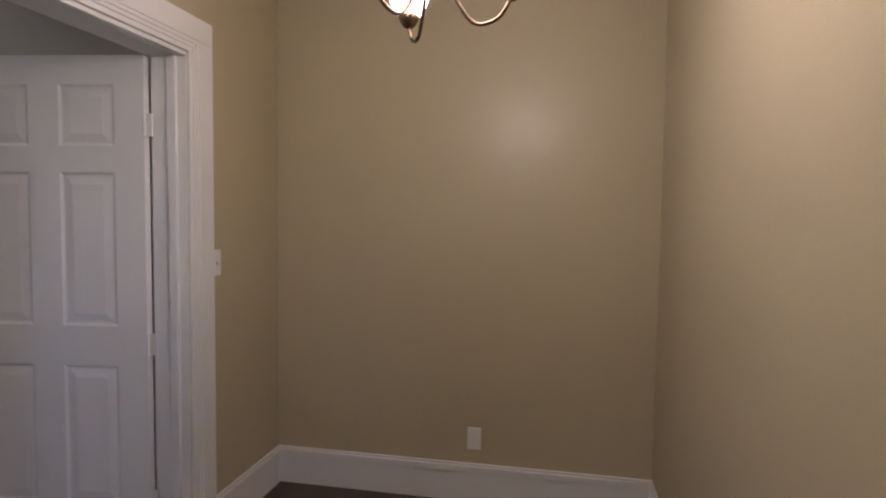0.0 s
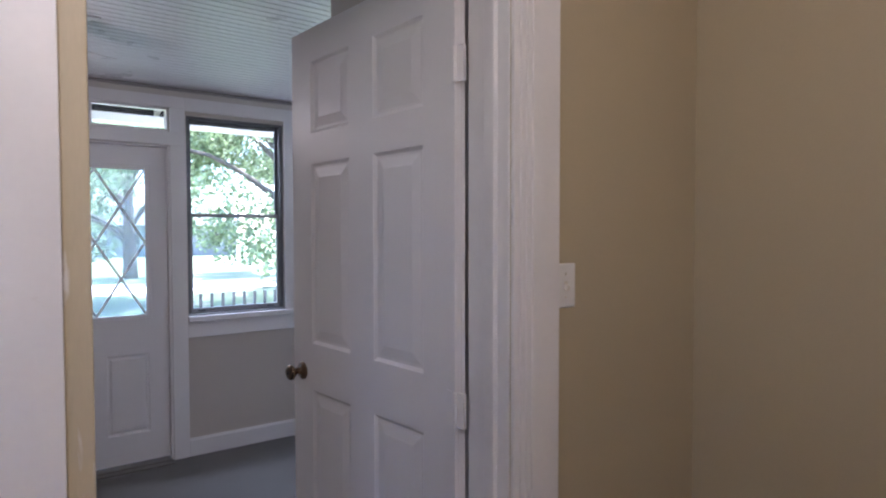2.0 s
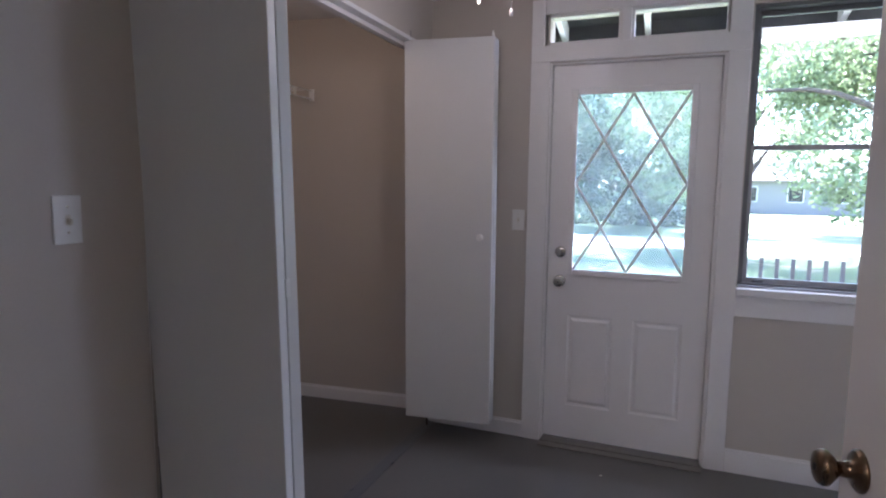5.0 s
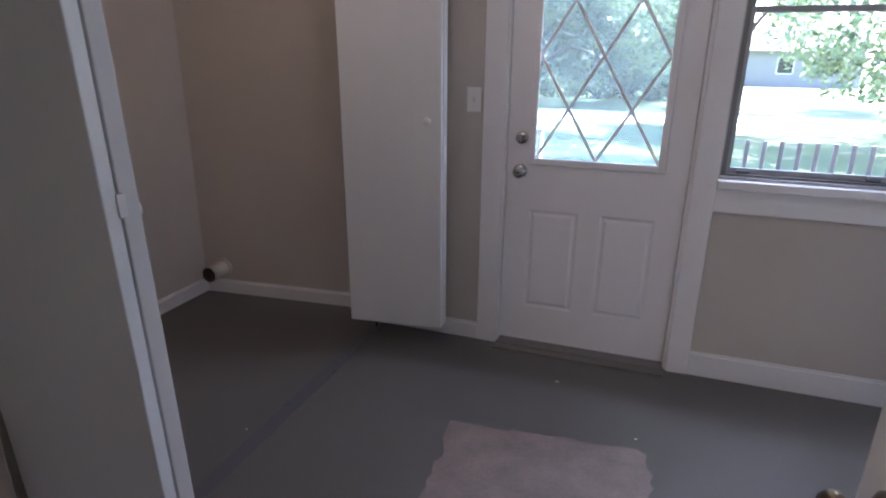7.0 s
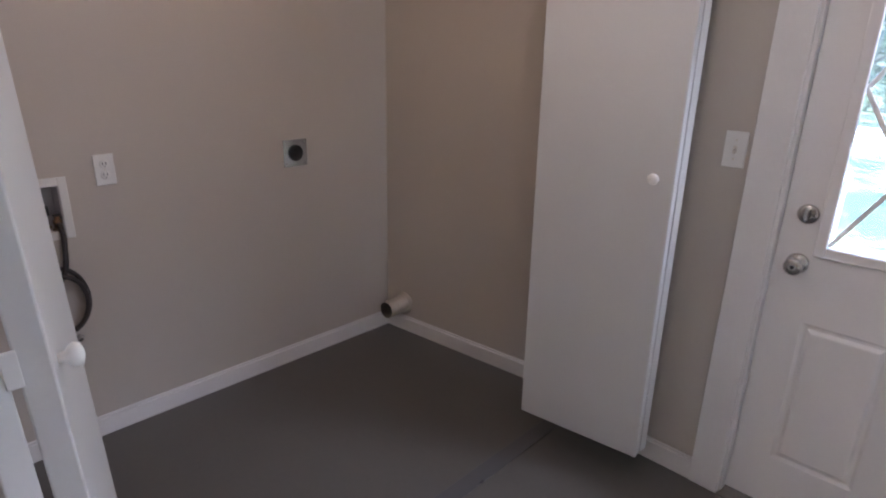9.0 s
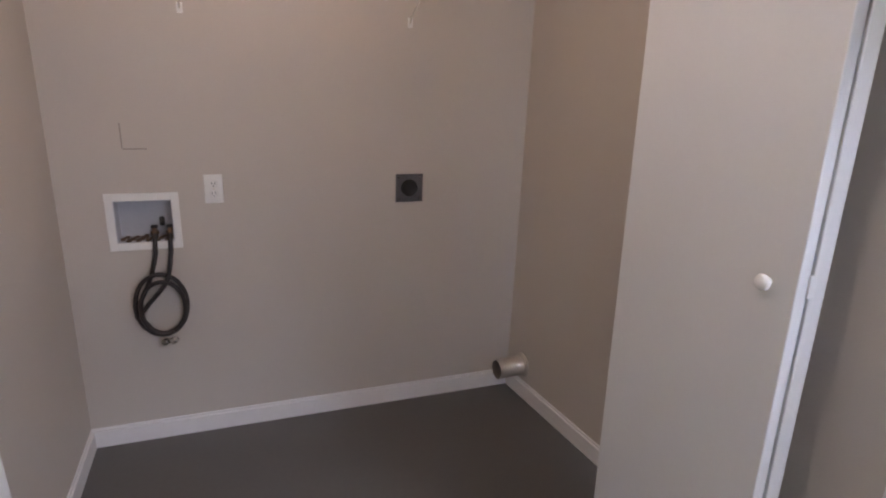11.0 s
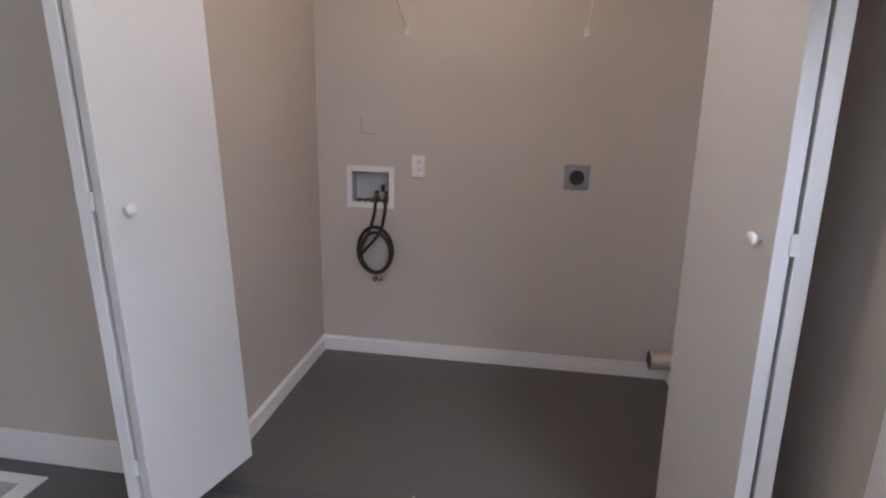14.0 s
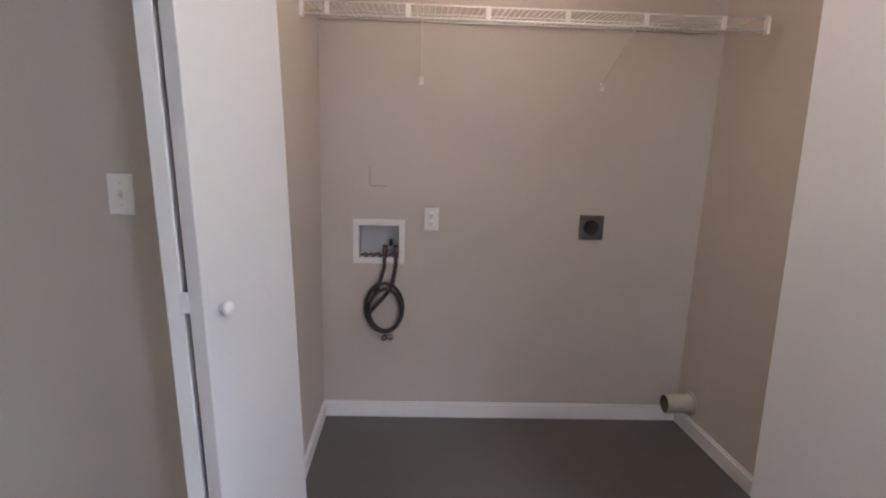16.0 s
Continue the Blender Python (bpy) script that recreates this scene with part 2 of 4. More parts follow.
def finish(name, bm, mat):
    me = bpy.data.meshes.new(name)
    bm.normal_update()
    bm.to_mesh(me)
    bm.free()
    me.materials.append(mat)
    return me


def part(name, bm, mat, parent, label=""):
    ob = new(name, finish(name, bm, mat))
    ob.parent = parent
    return tagged(ob, label)


def thing(name, label, category, group="", m=None, kind=""):
    ob = new(name)
    ob.empty_display_size = 0.05
    ob.matrix_world = m or Matrix()
    return tagged(ob, label, category, group, kind)


def solid(name, bm, mat, label, category, group="", kind="", m=None):
    ob = new(name, finish(name, bm, mat))
    ob.matrix_world = m or Matrix()
    return tagged(ob, label, category, group, kind)


def structure(name, bm, mat, label, category):
    return solid(name, bm, mat, label, category, kind="structure")


# ---- structure ----
CEIL, DFLOOR = 2.44, 0.13
ALC_X, LEFT_X, ALC_Y, JAMB_Y = -1.905, -0.69, -1.865, -1.985
PART_Y0, PART_Y1 = -3.09, -2.94          # wall between dining nook and laundry room
OPEN_X0, OPEN_X1, OPEN_Z = 0.112, 1.055, 2.225
CASE_X0 = 0.185                          # nook-side casing edge, set apart from OPEN_X0 to fit the camera's view
FAR_X, NOOK_Y, DCEIL = 1.82, -5.03, 2.75
CLOSET_X, CLOSET_Y = 1.17, -1.80
EAST_X = 3.16
WIN = [(0.935, 1.59), (1.68, 2.335), (2.425, 3.08)]
WZ0, WZ1 = 0.955, 2.275

rows = [(LEFT_X, -0.02, 0, 0.13, -0.3, 2.95), (-0.02, 0.84, 0, 0.13, -0.3, 0.0), (-0.02, 0.84, 0, 0.13, 2.065, 2.155), (-0.02, 0.935, 0, 0.13, 2.31, 2.95),
        (0.335, 0.375, 0, 0.13, 2.155, 2.31), (0.825, 0.935, 0, 0.13, 2.155, 2.31), (0.84, 0.935, 0, 0.13, -0.3, 2.155)]
last = 0.935
for a, b in WIN:
    if a > last:
        rows.append((last, a, 0, 0.13, -0.3, 2.95))
    rows += [(a, b, 0, 0.13, -0.3, WZ0), (a, b, 0, 0.13, WZ1, 2.95)]
    last = b
rows.append((last, EAST_X + 0.12, 0, 0.13, -0.3, 2.95))
structure("wall_north", boxes(*rows), PAINT_WALL, "beige painted outer wall with door and windows", "wall")
# the alcove's end wall is turned slightly to fit the camera's view
END_TURN = math.atan2(0.12, 1.22)
bm = boxes((0, 1.235, 0, 0.2, -0.3, 2.7))
bmesh.ops.transform(bm, verts=bm.verts, matrix=Matrix.Translation((ALC_X, 0.03, 0)) @ Matrix.Rotation(END_TURN, 4, "Z"))
structure("wall_alcove_end", bm, PAINT_WALL, "beige painted end wall of laundry alcove", "wall")
structure("wall_alcove_back", boxes((ALC_X - 0.12, ALC_X, -2.1, -1.681, -0.3, 2.7), (ALC_X - 0.12, ALC_X, -1.481, 0.2, -0.3, 2.7), (ALC_X - 0.12, ALC_X, -1.681, -1.481, -0.3, 0.868), (ALC_X - 0.12, ALC_X, -1.681, -1.481, 1.032, 2.7)), PAINT_WALL, "beige painted back wall of laundry alcove", "wall")
structure("wall_alcove_side", boxes((ALC_X, LEFT_X - 0.12, ALC_Y - 0.13, ALC_Y, -0.3, 2.7)), PAINT_WALL, "beige painted side wall of laundry alcove", "wall")
structure("wall_west", boxes((LEFT_X - 0.12, LEFT_X, PART_Y1, JAMB_Y, -0.3, 2.7), (LEFT_X - 0.12, LEFT_X, JAMB_Y, 0.15, 2.185, 2.7)), PAINT_WALL, "beige painted wall with opening to the alcove", "wall")
structure("wall_partition", boxes((-3.2, OPEN_X0, PART_Y0, PART_Y1, -0.3, 2.95), (OPEN_X1, EAST_X + 0.12, PART_Y0, PART_Y1, -0.3, 2.95), (OPEN_X0, OPEN_X1, PART_Y0, PART_Y1, OPEN_Z, 2.95)), PAINT_WARM_TAN, "tan painted wall with a doorway", "wall")
structure("wall_partition_laundry_side", boxes((LEFT_X, OPEN_X0 - 0.10, PART_Y1, PART_Y1 + 0.01, 0, 2.66), (OPEN_X1 + 0.06, CLOSET_X, PART_Y1, PART_Y1 + 0.01, 0, 2.66), (OPEN_X0 - 0.10, OPEN_X1 + 0.06, PART_Y1, PART_Y1 + 0.01, OPEN_Z + 0.10, 2.66)), PAINT_WALL, "beige painted wall facing beside the doorway", "wall")
structure("wall_closet", boxes((CLOSET_X, CLOSET_X + 0.12, PART_Y1, CLOSET_Y, -0.3, 2.7), (CLOSET_X + 0.12, EAST_X, CLOSET_Y - 0.12, CLOSET_Y, -0.3, 2.7)), PAINT_WALL, "beige painted wall beside the inner door", "wall")
structure("wall_east", boxes((EAST_X, EAST_X + 0.12, PART_Y1, 0, -0.3, 2.7)), PAINT_WALL, "beige painted end wall", "wall")
structure("wall_nook_end", boxes((FAR_X, FAR_X + 0.12, NOOK_Y, PART_Y0, -0.3, 2.95)), PAINT_WARM_TAN, "tan painted end wall of dining nook", "wall")
# opening out of view, added in this wall to let daylight into the nook
structure("wall_nook_side", boxes((-3.2, -2.7, NOOK_Y - 0.12, NOOK_Y, -0.3, 2.95), (-1.6, FAR_X + 0.12, NOOK_Y - 0.12, NOOK_Y, -0.3, 2.95), (-2.7, -1.6, NOOK_Y - 0.12, NOOK_Y, -0.3, 1.5), (-2.7, -1.6, NOOK_Y - 0.12, NOOK_Y, 2.3, 2.95)), PAINT_WARM_TAN, "tan painted side wall of dining nook with an added unseen light opening", "wall")
structure("wall_nook_back", boxes((-3.2, -3.08, NOOK_Y, PART_Y0, -0.3, 2.95)), PAINT_WARM_TAN, "tan painted rear wall of dining nook", "wall")
structure("floor", boxes((ALC_X, EAST_X, PART_Y1, 0, -0.2, 0), (ALC_X, LEFT_X, 0, 0.16, -0.2, 0)), FLOOR_GREY, "dark grey painted floor, worn in places", "floor")
structure("floor_nook", boxes((-3.08, FAR_X, NOOK_Y, PART_Y0, -0.2, DFLOOR - 0.012), (OPEN_X0, OPEN_X1, PART_Y0, PART_Y1, -0.2, DFLOOR - 0.012)), FLOOR_DARK, "dark wood board floor", "floor")
structure("ceiling_nook", boxes((-3.08, FAR_X, NOOK_Y, PART_Y0, DCEIL, DCEIL + 0.1)), PLASTER_CEIL, "white plaster ceiling", "ceiling")
structure("ceiling_alcove", boxes((ALC_X, LEFT_X - 0.12, ALC_Y, 0.28, CEIL, CEIL + 0.1)), PLASTER_CEIL, "white alcove ceiling", "ceiling")

# beadboard ceiling: narrow boards with a recessed joint and a mid bead
bm = boxes((LEFT_X, EAST_X, PART_Y1, 0, CEIL + 0.012, CEIL + 0.1))
y = PART_Y1 + 0.002
while y < -0.004:
    box(bm, LEFT_X, EAST_X, y, min(y + 0.041, -0.001), CEIL, CEIL + 0.013)
    y += 0.051
for v in bm.verts:
    v.co.z += 0.005 - 0.045 * v.co.y
structure("ceiling", bm, PAINT_CEIL, "glossy white beadboard ceiling with narrow boards", "ceiling")


def trim(name, rows, label="white painted trim board", mat=PAINT_TRIM, bevel=0.003):
    return structure(name, boxes(*rows, bevel=bevel), mat, label, "trim")


def baseboard(a, b, side, h=0.095, d=0.014, z=0.0, cap=False):
    """A skirting board along a wall from a to b; side is the way it stands proud."""
    (x0, y0), (x1, y1) = a, b
    sx, sy = side
    def run(dd, z0, z1):
        return (min(x0, x1, x0 + sx * dd, x1 + sx * dd), max(x0, x1, x0 + sx * dd, x1 + sx * dd), min(y0, y1, y0 + sy * dd, y1 + sy * dd), max(y0, y1, y0 + sy * dd, y1 + sy * dd), z0, z1)
    rows = [run(d, z, z + h)]
    if cap:
        rows.append(run(d + 0.008, z + h - 0.03, z + h))
        rows.append(run(d - 0.004, z + h, z + h + 0.012))
    else:
        rows.append(run(d * 0.55, z + h, z + h + 0.012))
    bm = bmesh.new()
    for r in rows:
        box(bm, *r, bevel=0.0025)
    return structure("baseboard", bm, PAINT_TRIM, "white painted baseboard", "baseboard")


baseboard((ALC_X, ALC_Y), (ALC_X, 0.03), (1, 0), h=0.075)
baseboard((ALC_X + 0.014, ALC_Y), (LEFT_X - 0.12, ALC_Y), (0, 1), h=0.075)
base = baseboard((0.014, 0), (1.21, 0), (0, -1), h=0.075)
base.matrix_world = Matrix.Translation((ALC_X, 0.03, 0)) @ Matrix.Rotation(END_TURN, 4, "Z")
baseboard((LEFT_X, 0), (-0.115, 0), (0, -1), h=0.08)
baseboard((0.93, 0), (EAST_X, 0), (0, -1), h=0.11)
baseboard((LEFT_X, PART_Y1 + 0.01), (LEFT_X, JAMB_Y), (1, 0), h=0.12)
baseboard((LEFT_X + 0.014, PART_Y1 + 0.01), (OPEN_X0 - 0.12, PART_Y1 + 0.01), (0, 1), h=0.12)
baseboard((CLOSET_X, PART_Y1 + 0.01), (CLOSET_X, CLOSET_Y), (-1, 0))
baseboard((CLOSET_X, CLOSET_Y), (EAST_X, CLOSET_Y), (0, 1))
baseboard((EAST_X, CLOSET_Y + 0.014), (EAST_X, -0.014), (-1, 0))
baseboard((FAR_X, NOOK_Y), (FAR_X, PART_Y0), (-1, 0), h=0.185, d=0.018, z=DFLOOR, cap=True)
baseboard((OPEN_X1 + 0.143, PART_Y0), (FAR_X - 0.026, PART_Y0), (0, -1), h=0.185, d=0.018, z=DFLOOR, cap=True)
baseboard((-3.08, NOOK_Y), (FAR_X - 0.026, NOOK_Y), (0, 1), h=0.185, d=0.018, z=DFLOOR, cap=True)
baseboard((-3.08, PART_Y0), (CASE_X0 - 0.135, PART_Y0), (0, -1), h=0.185, d=0.018, z=DFLOOR, cap=True)

# casing of the doorway, nook side: flat board with two raised beads and a back band
CW = 0.135
def casing_rows(y, s):
    out = [(CASE_X0 - CW, CASE_X0 - 0.028, y, y + s * 0.0225, DFLOOR, OPEN_Z)]
    for d0, d1, t in ((0, 0.020, 0.012), (0.020, 0.036, 0.0155), (0.036, 0.052, 0.019), (0.052, CW + 0.008, 0.0225)):
        out += [(OPEN_X1 + d0, OPEN_X1 + d1, y, y + s * t, DFLOOR, OPEN_Z + d0), (CASE_X0 - d1, OPEN_X1 + d1, y, y + s * t, OPEN_Z + d0, OPEN_Z + d1)]
    return out
trim("trim_doorway_casing", casing_rows(PART_Y0, -1), "white painted moulded door casing", bevel=0.002)
trim("trim_doorway_panel", [(-0.32, CASE_X0 - CW, PART_Y0 - 0.012, PART_Y0, DFLOOR + 0.197, DCEIL - 0.002)], "pale painted board beside the door casing", PAINT_ABOVE)
trim("trim_doorway_jamb", [(OPEN_X1 - 0.006, OPEN_X1, PART_Y0, PART_Y1 + 0.01, DFLOOR, OPEN_Z), (OPEN_X0, OPEN_X1 - 0.006, PART_Y0 + 0.038, PART_Y1 + 0.01, OPEN_Z - 0.018, OPEN_Z), (CASE_X0 + 0.010, OPEN_X1 - 0.006, PART_Y0, PART_Y0 + 0.038, OPEN_Z - 0.018, OPEN_Z),
      (OPEN_X1 - 0.020, OPEN_X1 - 0.006, PART_Y0 + 0.04, PART_Y0 + 0.08, DFLOOR, OPEN_Z - 0.018), (OPEN_X0, CASE_X0 + 0.008, PART_Y0 + 0.016, PART_Y0 + 0.038, DFLOOR, OPEN_Z)], "white painted door jamb with stop")
trim("trim_doorway_jamb_edge", [(CASE_X0 - 0.028, CASE_X0 + 0.010, PART_Y0 - 0.016, PART_Y0, DFLOOR, OPEN_Z), (OPEN_X0, CASE_X0 + 0.010, PART_Y0, PART_Y0 + 0.016, DFLOOR, OPEN_Z)], "aged cream painted jamb edge, paint wearing through", AGED_CREAM)
trim("trim_doorway_casing_laundry", [(OPEN_X0 - 0.1, OPEN_X0, PART_Y1, PART_Y1 + 0.018, 0, OPEN_Z + 0.1), (OPEN_X1, OPEN_X1 + 0.06, PART_Y1, PART_Y1 + 0.018, 0, OPEN_Z + 0.1), (OPEN_X0, OPEN_X1, PART_Y1, PART_Y1 + 0.018, OPEN_Z, OPEN_Z + 0.1)])
trim("trim_alcove_head", [(LEFT_X - 0.125, LEFT_X + 0.004, JAMB_Y, 0, 2.165, 2.185)], "white painted strip under the alcove header", bevel=0.002)
trim("trim_alcove_track", [(LEFT_X - 0.075, LEFT_X - 0.045, ALC_Y + 0.02, -0.02, 2.145, 2.165)], "white painted folding-door track", bevel=0.002)
trim("trim_alcove_jamb", [(LEFT_X - 0.115, LEFT_X - 0.005, JAMB_Y, JAMB_Y + 0.008, 0.0, 2.165)])

# boards round the outer door, transom and windows
trim("trim_door_side", [(-0.115, -0.012, -0.018, 0, 0, 2.068), (0.832, 0.928, -0.018, 0, 0, 2.068)], "white painted door casing, flaking at the foot")
trim("trim_door_head", [(-0.115, 0.928, -0.02, 0, 2.068, 2.152)])
trim("trim_transom", [(-0.115, -0.045, -0.018, 0, 2.152, 2.385), (0.338, 0.388, -0.018, 0, 2.152, 2.31), (0.832, 0.925, -0.018, 0, 2.152, 2.31), (-0.045, 0.925, -0.018, 0, 2.31, 2.385)])
trim("trim_door_stop", [(-0.02, -0.0015, 0.0, 0.13, 0, 2.065), (0.8165, 0.84, 0.0, 0.13, 0, 2.065), (-0.0015, 0.8165, 0.0, 0.13, 2.0535, 2.065),
      (-0.006, 0.014, 0.0755, 0.1, 0.03, 2.056), (0.802, 0.821, 0.0755, 0.1, 0.03, 2.056), (0.014, 0.802, 0.0755, 0.1, 2.04, 2.056)])
rows = []
last = 0.928
for a, b in WIN:
    if a - last > 0.02:
        rows.append((last, a, -0.018, 0, 0.93, 2.3))
    last = b
rows += [(last, EAST_X, -0.018, 0, 0.93, 2.3), (0.925, EAST_X, -0.016, 0, 2.3, 2.385)]
trim("trim_window", rows)
trim("trim_frieze", [(-0.115, EAST_X, -0.012, 0, 2.385, CEIL)], "pale painted board under the ceiling", PAINT_ABOVE)
trim("trim_window_stool", [(0.928, EAST_X, -0.045, 0.02, 0.905, 0.9425)], "white painted window stool", bevel=0.005)
trim("trim_window_apron", [(0.928, EAST_X, -0.018, 0, 0.80, 0.905)], "white painted apron board")
# the shadow line under the ceiling is put into this moulding's grey
trim("trim_cove", [(-0.115, EAST_X, -0.022, 0, CEIL - 0.018, CEIL)], "ceiling moulding with its shadow line put in as grey", material("grey_moulding_shadow", (0.34, 0.32, 0.31), 0.5), bevel=0.004)
trim("trim_threshold_inner", [(OPEN_X0, OPEN_X1, PART_Y1 - 0.02, PART_Y1 + 0.02, 0.0, DFLOOR + 0.004)], "white painted riser under the doorway")

# ---- doors ----


def panel_bm(w, h, depth=0.006, edge=0.028, rise=0.004):
    """A moulded door panel, face towards -y: a sunk groove round a raised field. Lower corner at the origin."""
    bm = bmesh.new()
    rings = ((0, 0), (0.010, depth), (0.018, depth), (edge, -rise + 0.001), (edge + 0.004, -rise))
    loops = []
    for d, y in rings:
        loops.append([bm.verts.new((x, y, z)) for x, z in ((d, d), (w - d, d), (w - d, h - d), (d, h - d))])
    for a, b in zip(loops, loops[1:]):
        for i in range(4):
            bm.faces.new((a[i], a[(i + 1) % 4], b[(i + 1) % 4], b[i]))
    bm.faces.new(loops[-1])
    return bm


def knob(parent, m, mat, name="knob", rose=0.032, ball=0.027, reach=0.058):
    """A round door knob on a rose, standing out along +z of m."""
    k = part(name, lathe([(rose, 0), (rose, 0.004), (rose * 0.8, 0.009), (0.013, 0.012), (0.011, reach * 0.5), (0.016, reach * 0.58), (ball, reach * 0.78), (ball, reach * 0.9), (ball * 0.85, reach), (ball * 0.35, reach + 0.002), (0.002, reach + 0.001)], m), mat, parent, "round metal knob")
    part("keyhole", lathe([(0.0055, 0), (0.0055, 0.0025), (0.002, 0.003)], m @ pose(0, 0, reach + 0.001), 10), DARK, k)
    return k


def door_body(w, h, t, holes):
    """A slab from x 0 to w, y 0 to t, with rectangular holes (x0, x1, z0, z1) cut in its front, made of rails and stiles."""
    xs = sorted({0, w, *[a for r in holes for a in r[:2]]})
    zs = sorted({0, h, *[a for r in holes for a in r[2:]]})
    bm = bmesh.new()
    for x0, x1 in zip(xs, xs[1:]):
        for z0, z1 in zip(zs, zs[1:]):
            mx, mz = (x0 + x1) / 2, (z0 + z1) / 2
            if not any(a < mx < b and c < mz < d for a, b, c, d in holes):
                box(bm, x0, x1, 0, t, z0, z1)
    return bm


# outer door: half glazed, lattice bars, two moulded panels below
DW, DH, DT = 0.813, 2.03, 0.044
outer = thing("door_1", "white half-glazed outer door with diamond lattice, closed", "door", m=pose(0.001, 0.03, 0.022), kind="structure")
glz = (0.125, 0.692, 0.945, 1.885)
pans = [(0.115, 0.355, 0.19, 0.70), (0.455, 0.70, 0.19, 0.70)]
part("slab", door_body(DW, DH, DT, [glz] + pans), PAINT_DOOR, outer)
for a, b, c, d in pans:
    bm = panel_bm(b - a, d - c)
    bmesh.ops.translate(bm, verts=bm.verts, vec=(a, 0.001, c))
    part("panel", bm, PAINT_DOOR, outer)
    part("panel_back", boxes((a, b, DT - 0.012, DT - 0.002, c, d)), PAINT_DOOR, outer)
a, b, c, d = glz
fr = 0.024
part("glazing_frame", boxes((a - fr, a + 0.008, -0.012, 0.006, c - fr, d + fr), (b - 0.008, b + fr, -0.012, 0.006, c - fr, d + fr), (a + 0.008, b - 0.008, -0.012, 0.006, c - fr, c + 0.008), (a + 0.008, b - 0.008, -0.012, 0.006, d - 0.008, d + fr), bevel=0.004), PAINT_DOOR, outer)
pane = part("pane", boxes((a, b, 0.020, 0.025, c, d)), GLASS_HAZY, outer, "slightly hazy glass pane")
pane.visible_shadow = False


def lattice_bar(p, q):
    bm = bmesh.new()
    v = Vector(q) - Vector(p)
    box(bm, 0, v.length, -0.004, 0.004, -0.0065, 0.0065, bevel=0.0015)
    ang = math.atan2(v.z, v.x)
    bmesh.ops.transform(bm, verts=bm.verts, matrix=Matrix.Translation(p) @ Matrix.Rotation(-ang, 4, "Y"))
    return bm


gw, gh = b - a - 0.016, d - c - 0.016
x0, z0 = a + 0.008, c + 0.008
# diamonds two wide and two high
for s in (1, -1):
    for k in range(-3, 6):
        pts = []
        for u, v in ((0, None), (1, None), (None, 0), (None, 1)):
            # lines x/gw*2 - s*z/gh*2 = k in unit steps
            if u is not None:
                vv = (u * 2 - k) * s / 2
                if -1e-6 <= vv <= 1 + 1e-6:
                    pts.append((u, vv))
            else:
                uu = (k + s * v * 2) / 2
                if -1e-6 <= uu <= 1 + 1e-6:
                    pts.append((uu, v))
        pts = sorted({(round(p, 4), round(q, 4)) for p, q in pts})
        if len(pts) >= 2:
            (u0, v0), (u1, v1) = pts[0], pts[-1]
            part("lattice_bar", lattice_bar((x0 + u0 * gw, 0.013 + 0.004 * s, z0 + v0 * gh), (x0 + u1 * gw, 0.013 + 0.004 * s, z0 + v1 * gh)), LEAD_CAME, outer)
knob(outer, pose(0.066, 0, 0.886, 90), NICKEL)
bolt = part("deadbolt", lathe([(0.030, 0), (0.030, 0.006), (0.026, 0.012), (0.012, 0.013)], pose(0.066, 0, 1.044, 90)), NICKEL, outer, "round deadbolt with thumb turn")
part("thumb_turn", boxes((0.060, 0.072, -0.030, -0.012, 1.027, 1.061), bevel=0.004), NICKEL, bolt)
solid("door_threshold", boxes((-0.006, 0.822, -0.03, 0.13, 0.0, 0.012), (-0.006, 0.822, -0.085, -0.03, 0.0, 0.008), bevel=0.003), THRESHOLD, "weathered wooden threshold with flaked paint", "threshold", kind="structure")

# inner six-panel door, standing open
IW, IH, IT = 0.850, 2.055, 0.036
hinge_at = Vector((1.018, PART_Y1 + 0.012, DFLOOR + 0.02))
tip = Vector((0.900, -2.08, 0))
ang = math.degrees(math.atan2(tip.y - hinge_at.y, tip.x - hinge_at.x))
inner = thing("door_2", "white six-panel inner door standing open", "door", m=Matrix.Translation(hinge_at) @ pose(0, 0, 0, 0, 0, ang), kind="structure")
cols = [(0.125, 0.355), (0.485, 0.72)]
zrows = [(0.22, 0.80), (0.965, 1.59), (1.695, 1.94)]
holes = [(p, q, r, s) for p, q in cols for r, s in zrows]
# the face seen from the nook looks along +y of the door's own frame
part("slab", boxes((0, IW, -0.012, -0.001, 0, IH)), PAINT_DOOR, inner)
for yy, flip in ((0.012, 1), (-0.025, -1)):
    bm = door_body(IW, IH, 0.012, holes)
    bmesh.ops.translate(bm, verts=bm.verts, vec=(0, yy - 0.0125 if flip > 0 else yy, 0))
    part("stiles_and_rails", bm, PAINT_DOOR, inner)
    for p, q, r, s in holes:
        bm = panel_bm(q - p, s - r, depth=0.006, edge=0.045, rise=0.0)
        if flip > 0:
            bmesh.ops.scale(bm, verts=bm.verts, vec=(1, -1, 1))
        bmesh.ops.translate(bm, verts=bm.verts, vec=(p, 0.0105 if flip > 0 else -0.0235, r))
        bmesh.ops.recalc_face_normals(bm, faces=bm.faces)
        part("panel", bm, PAINT_DOOR, inner)
knob(inner, pose(IW - 0.062, 0.0115, 0.858, -90), BRASS_OLD)
knob(inner, pose(IW - 0.062, -0.025, 0.858, 90), BRASS_OLD)
part("latch_plate", boxes((IW, IW + 0.002, -0.018, 0.006, 0.828, 0.888)), NICKEL, inner)
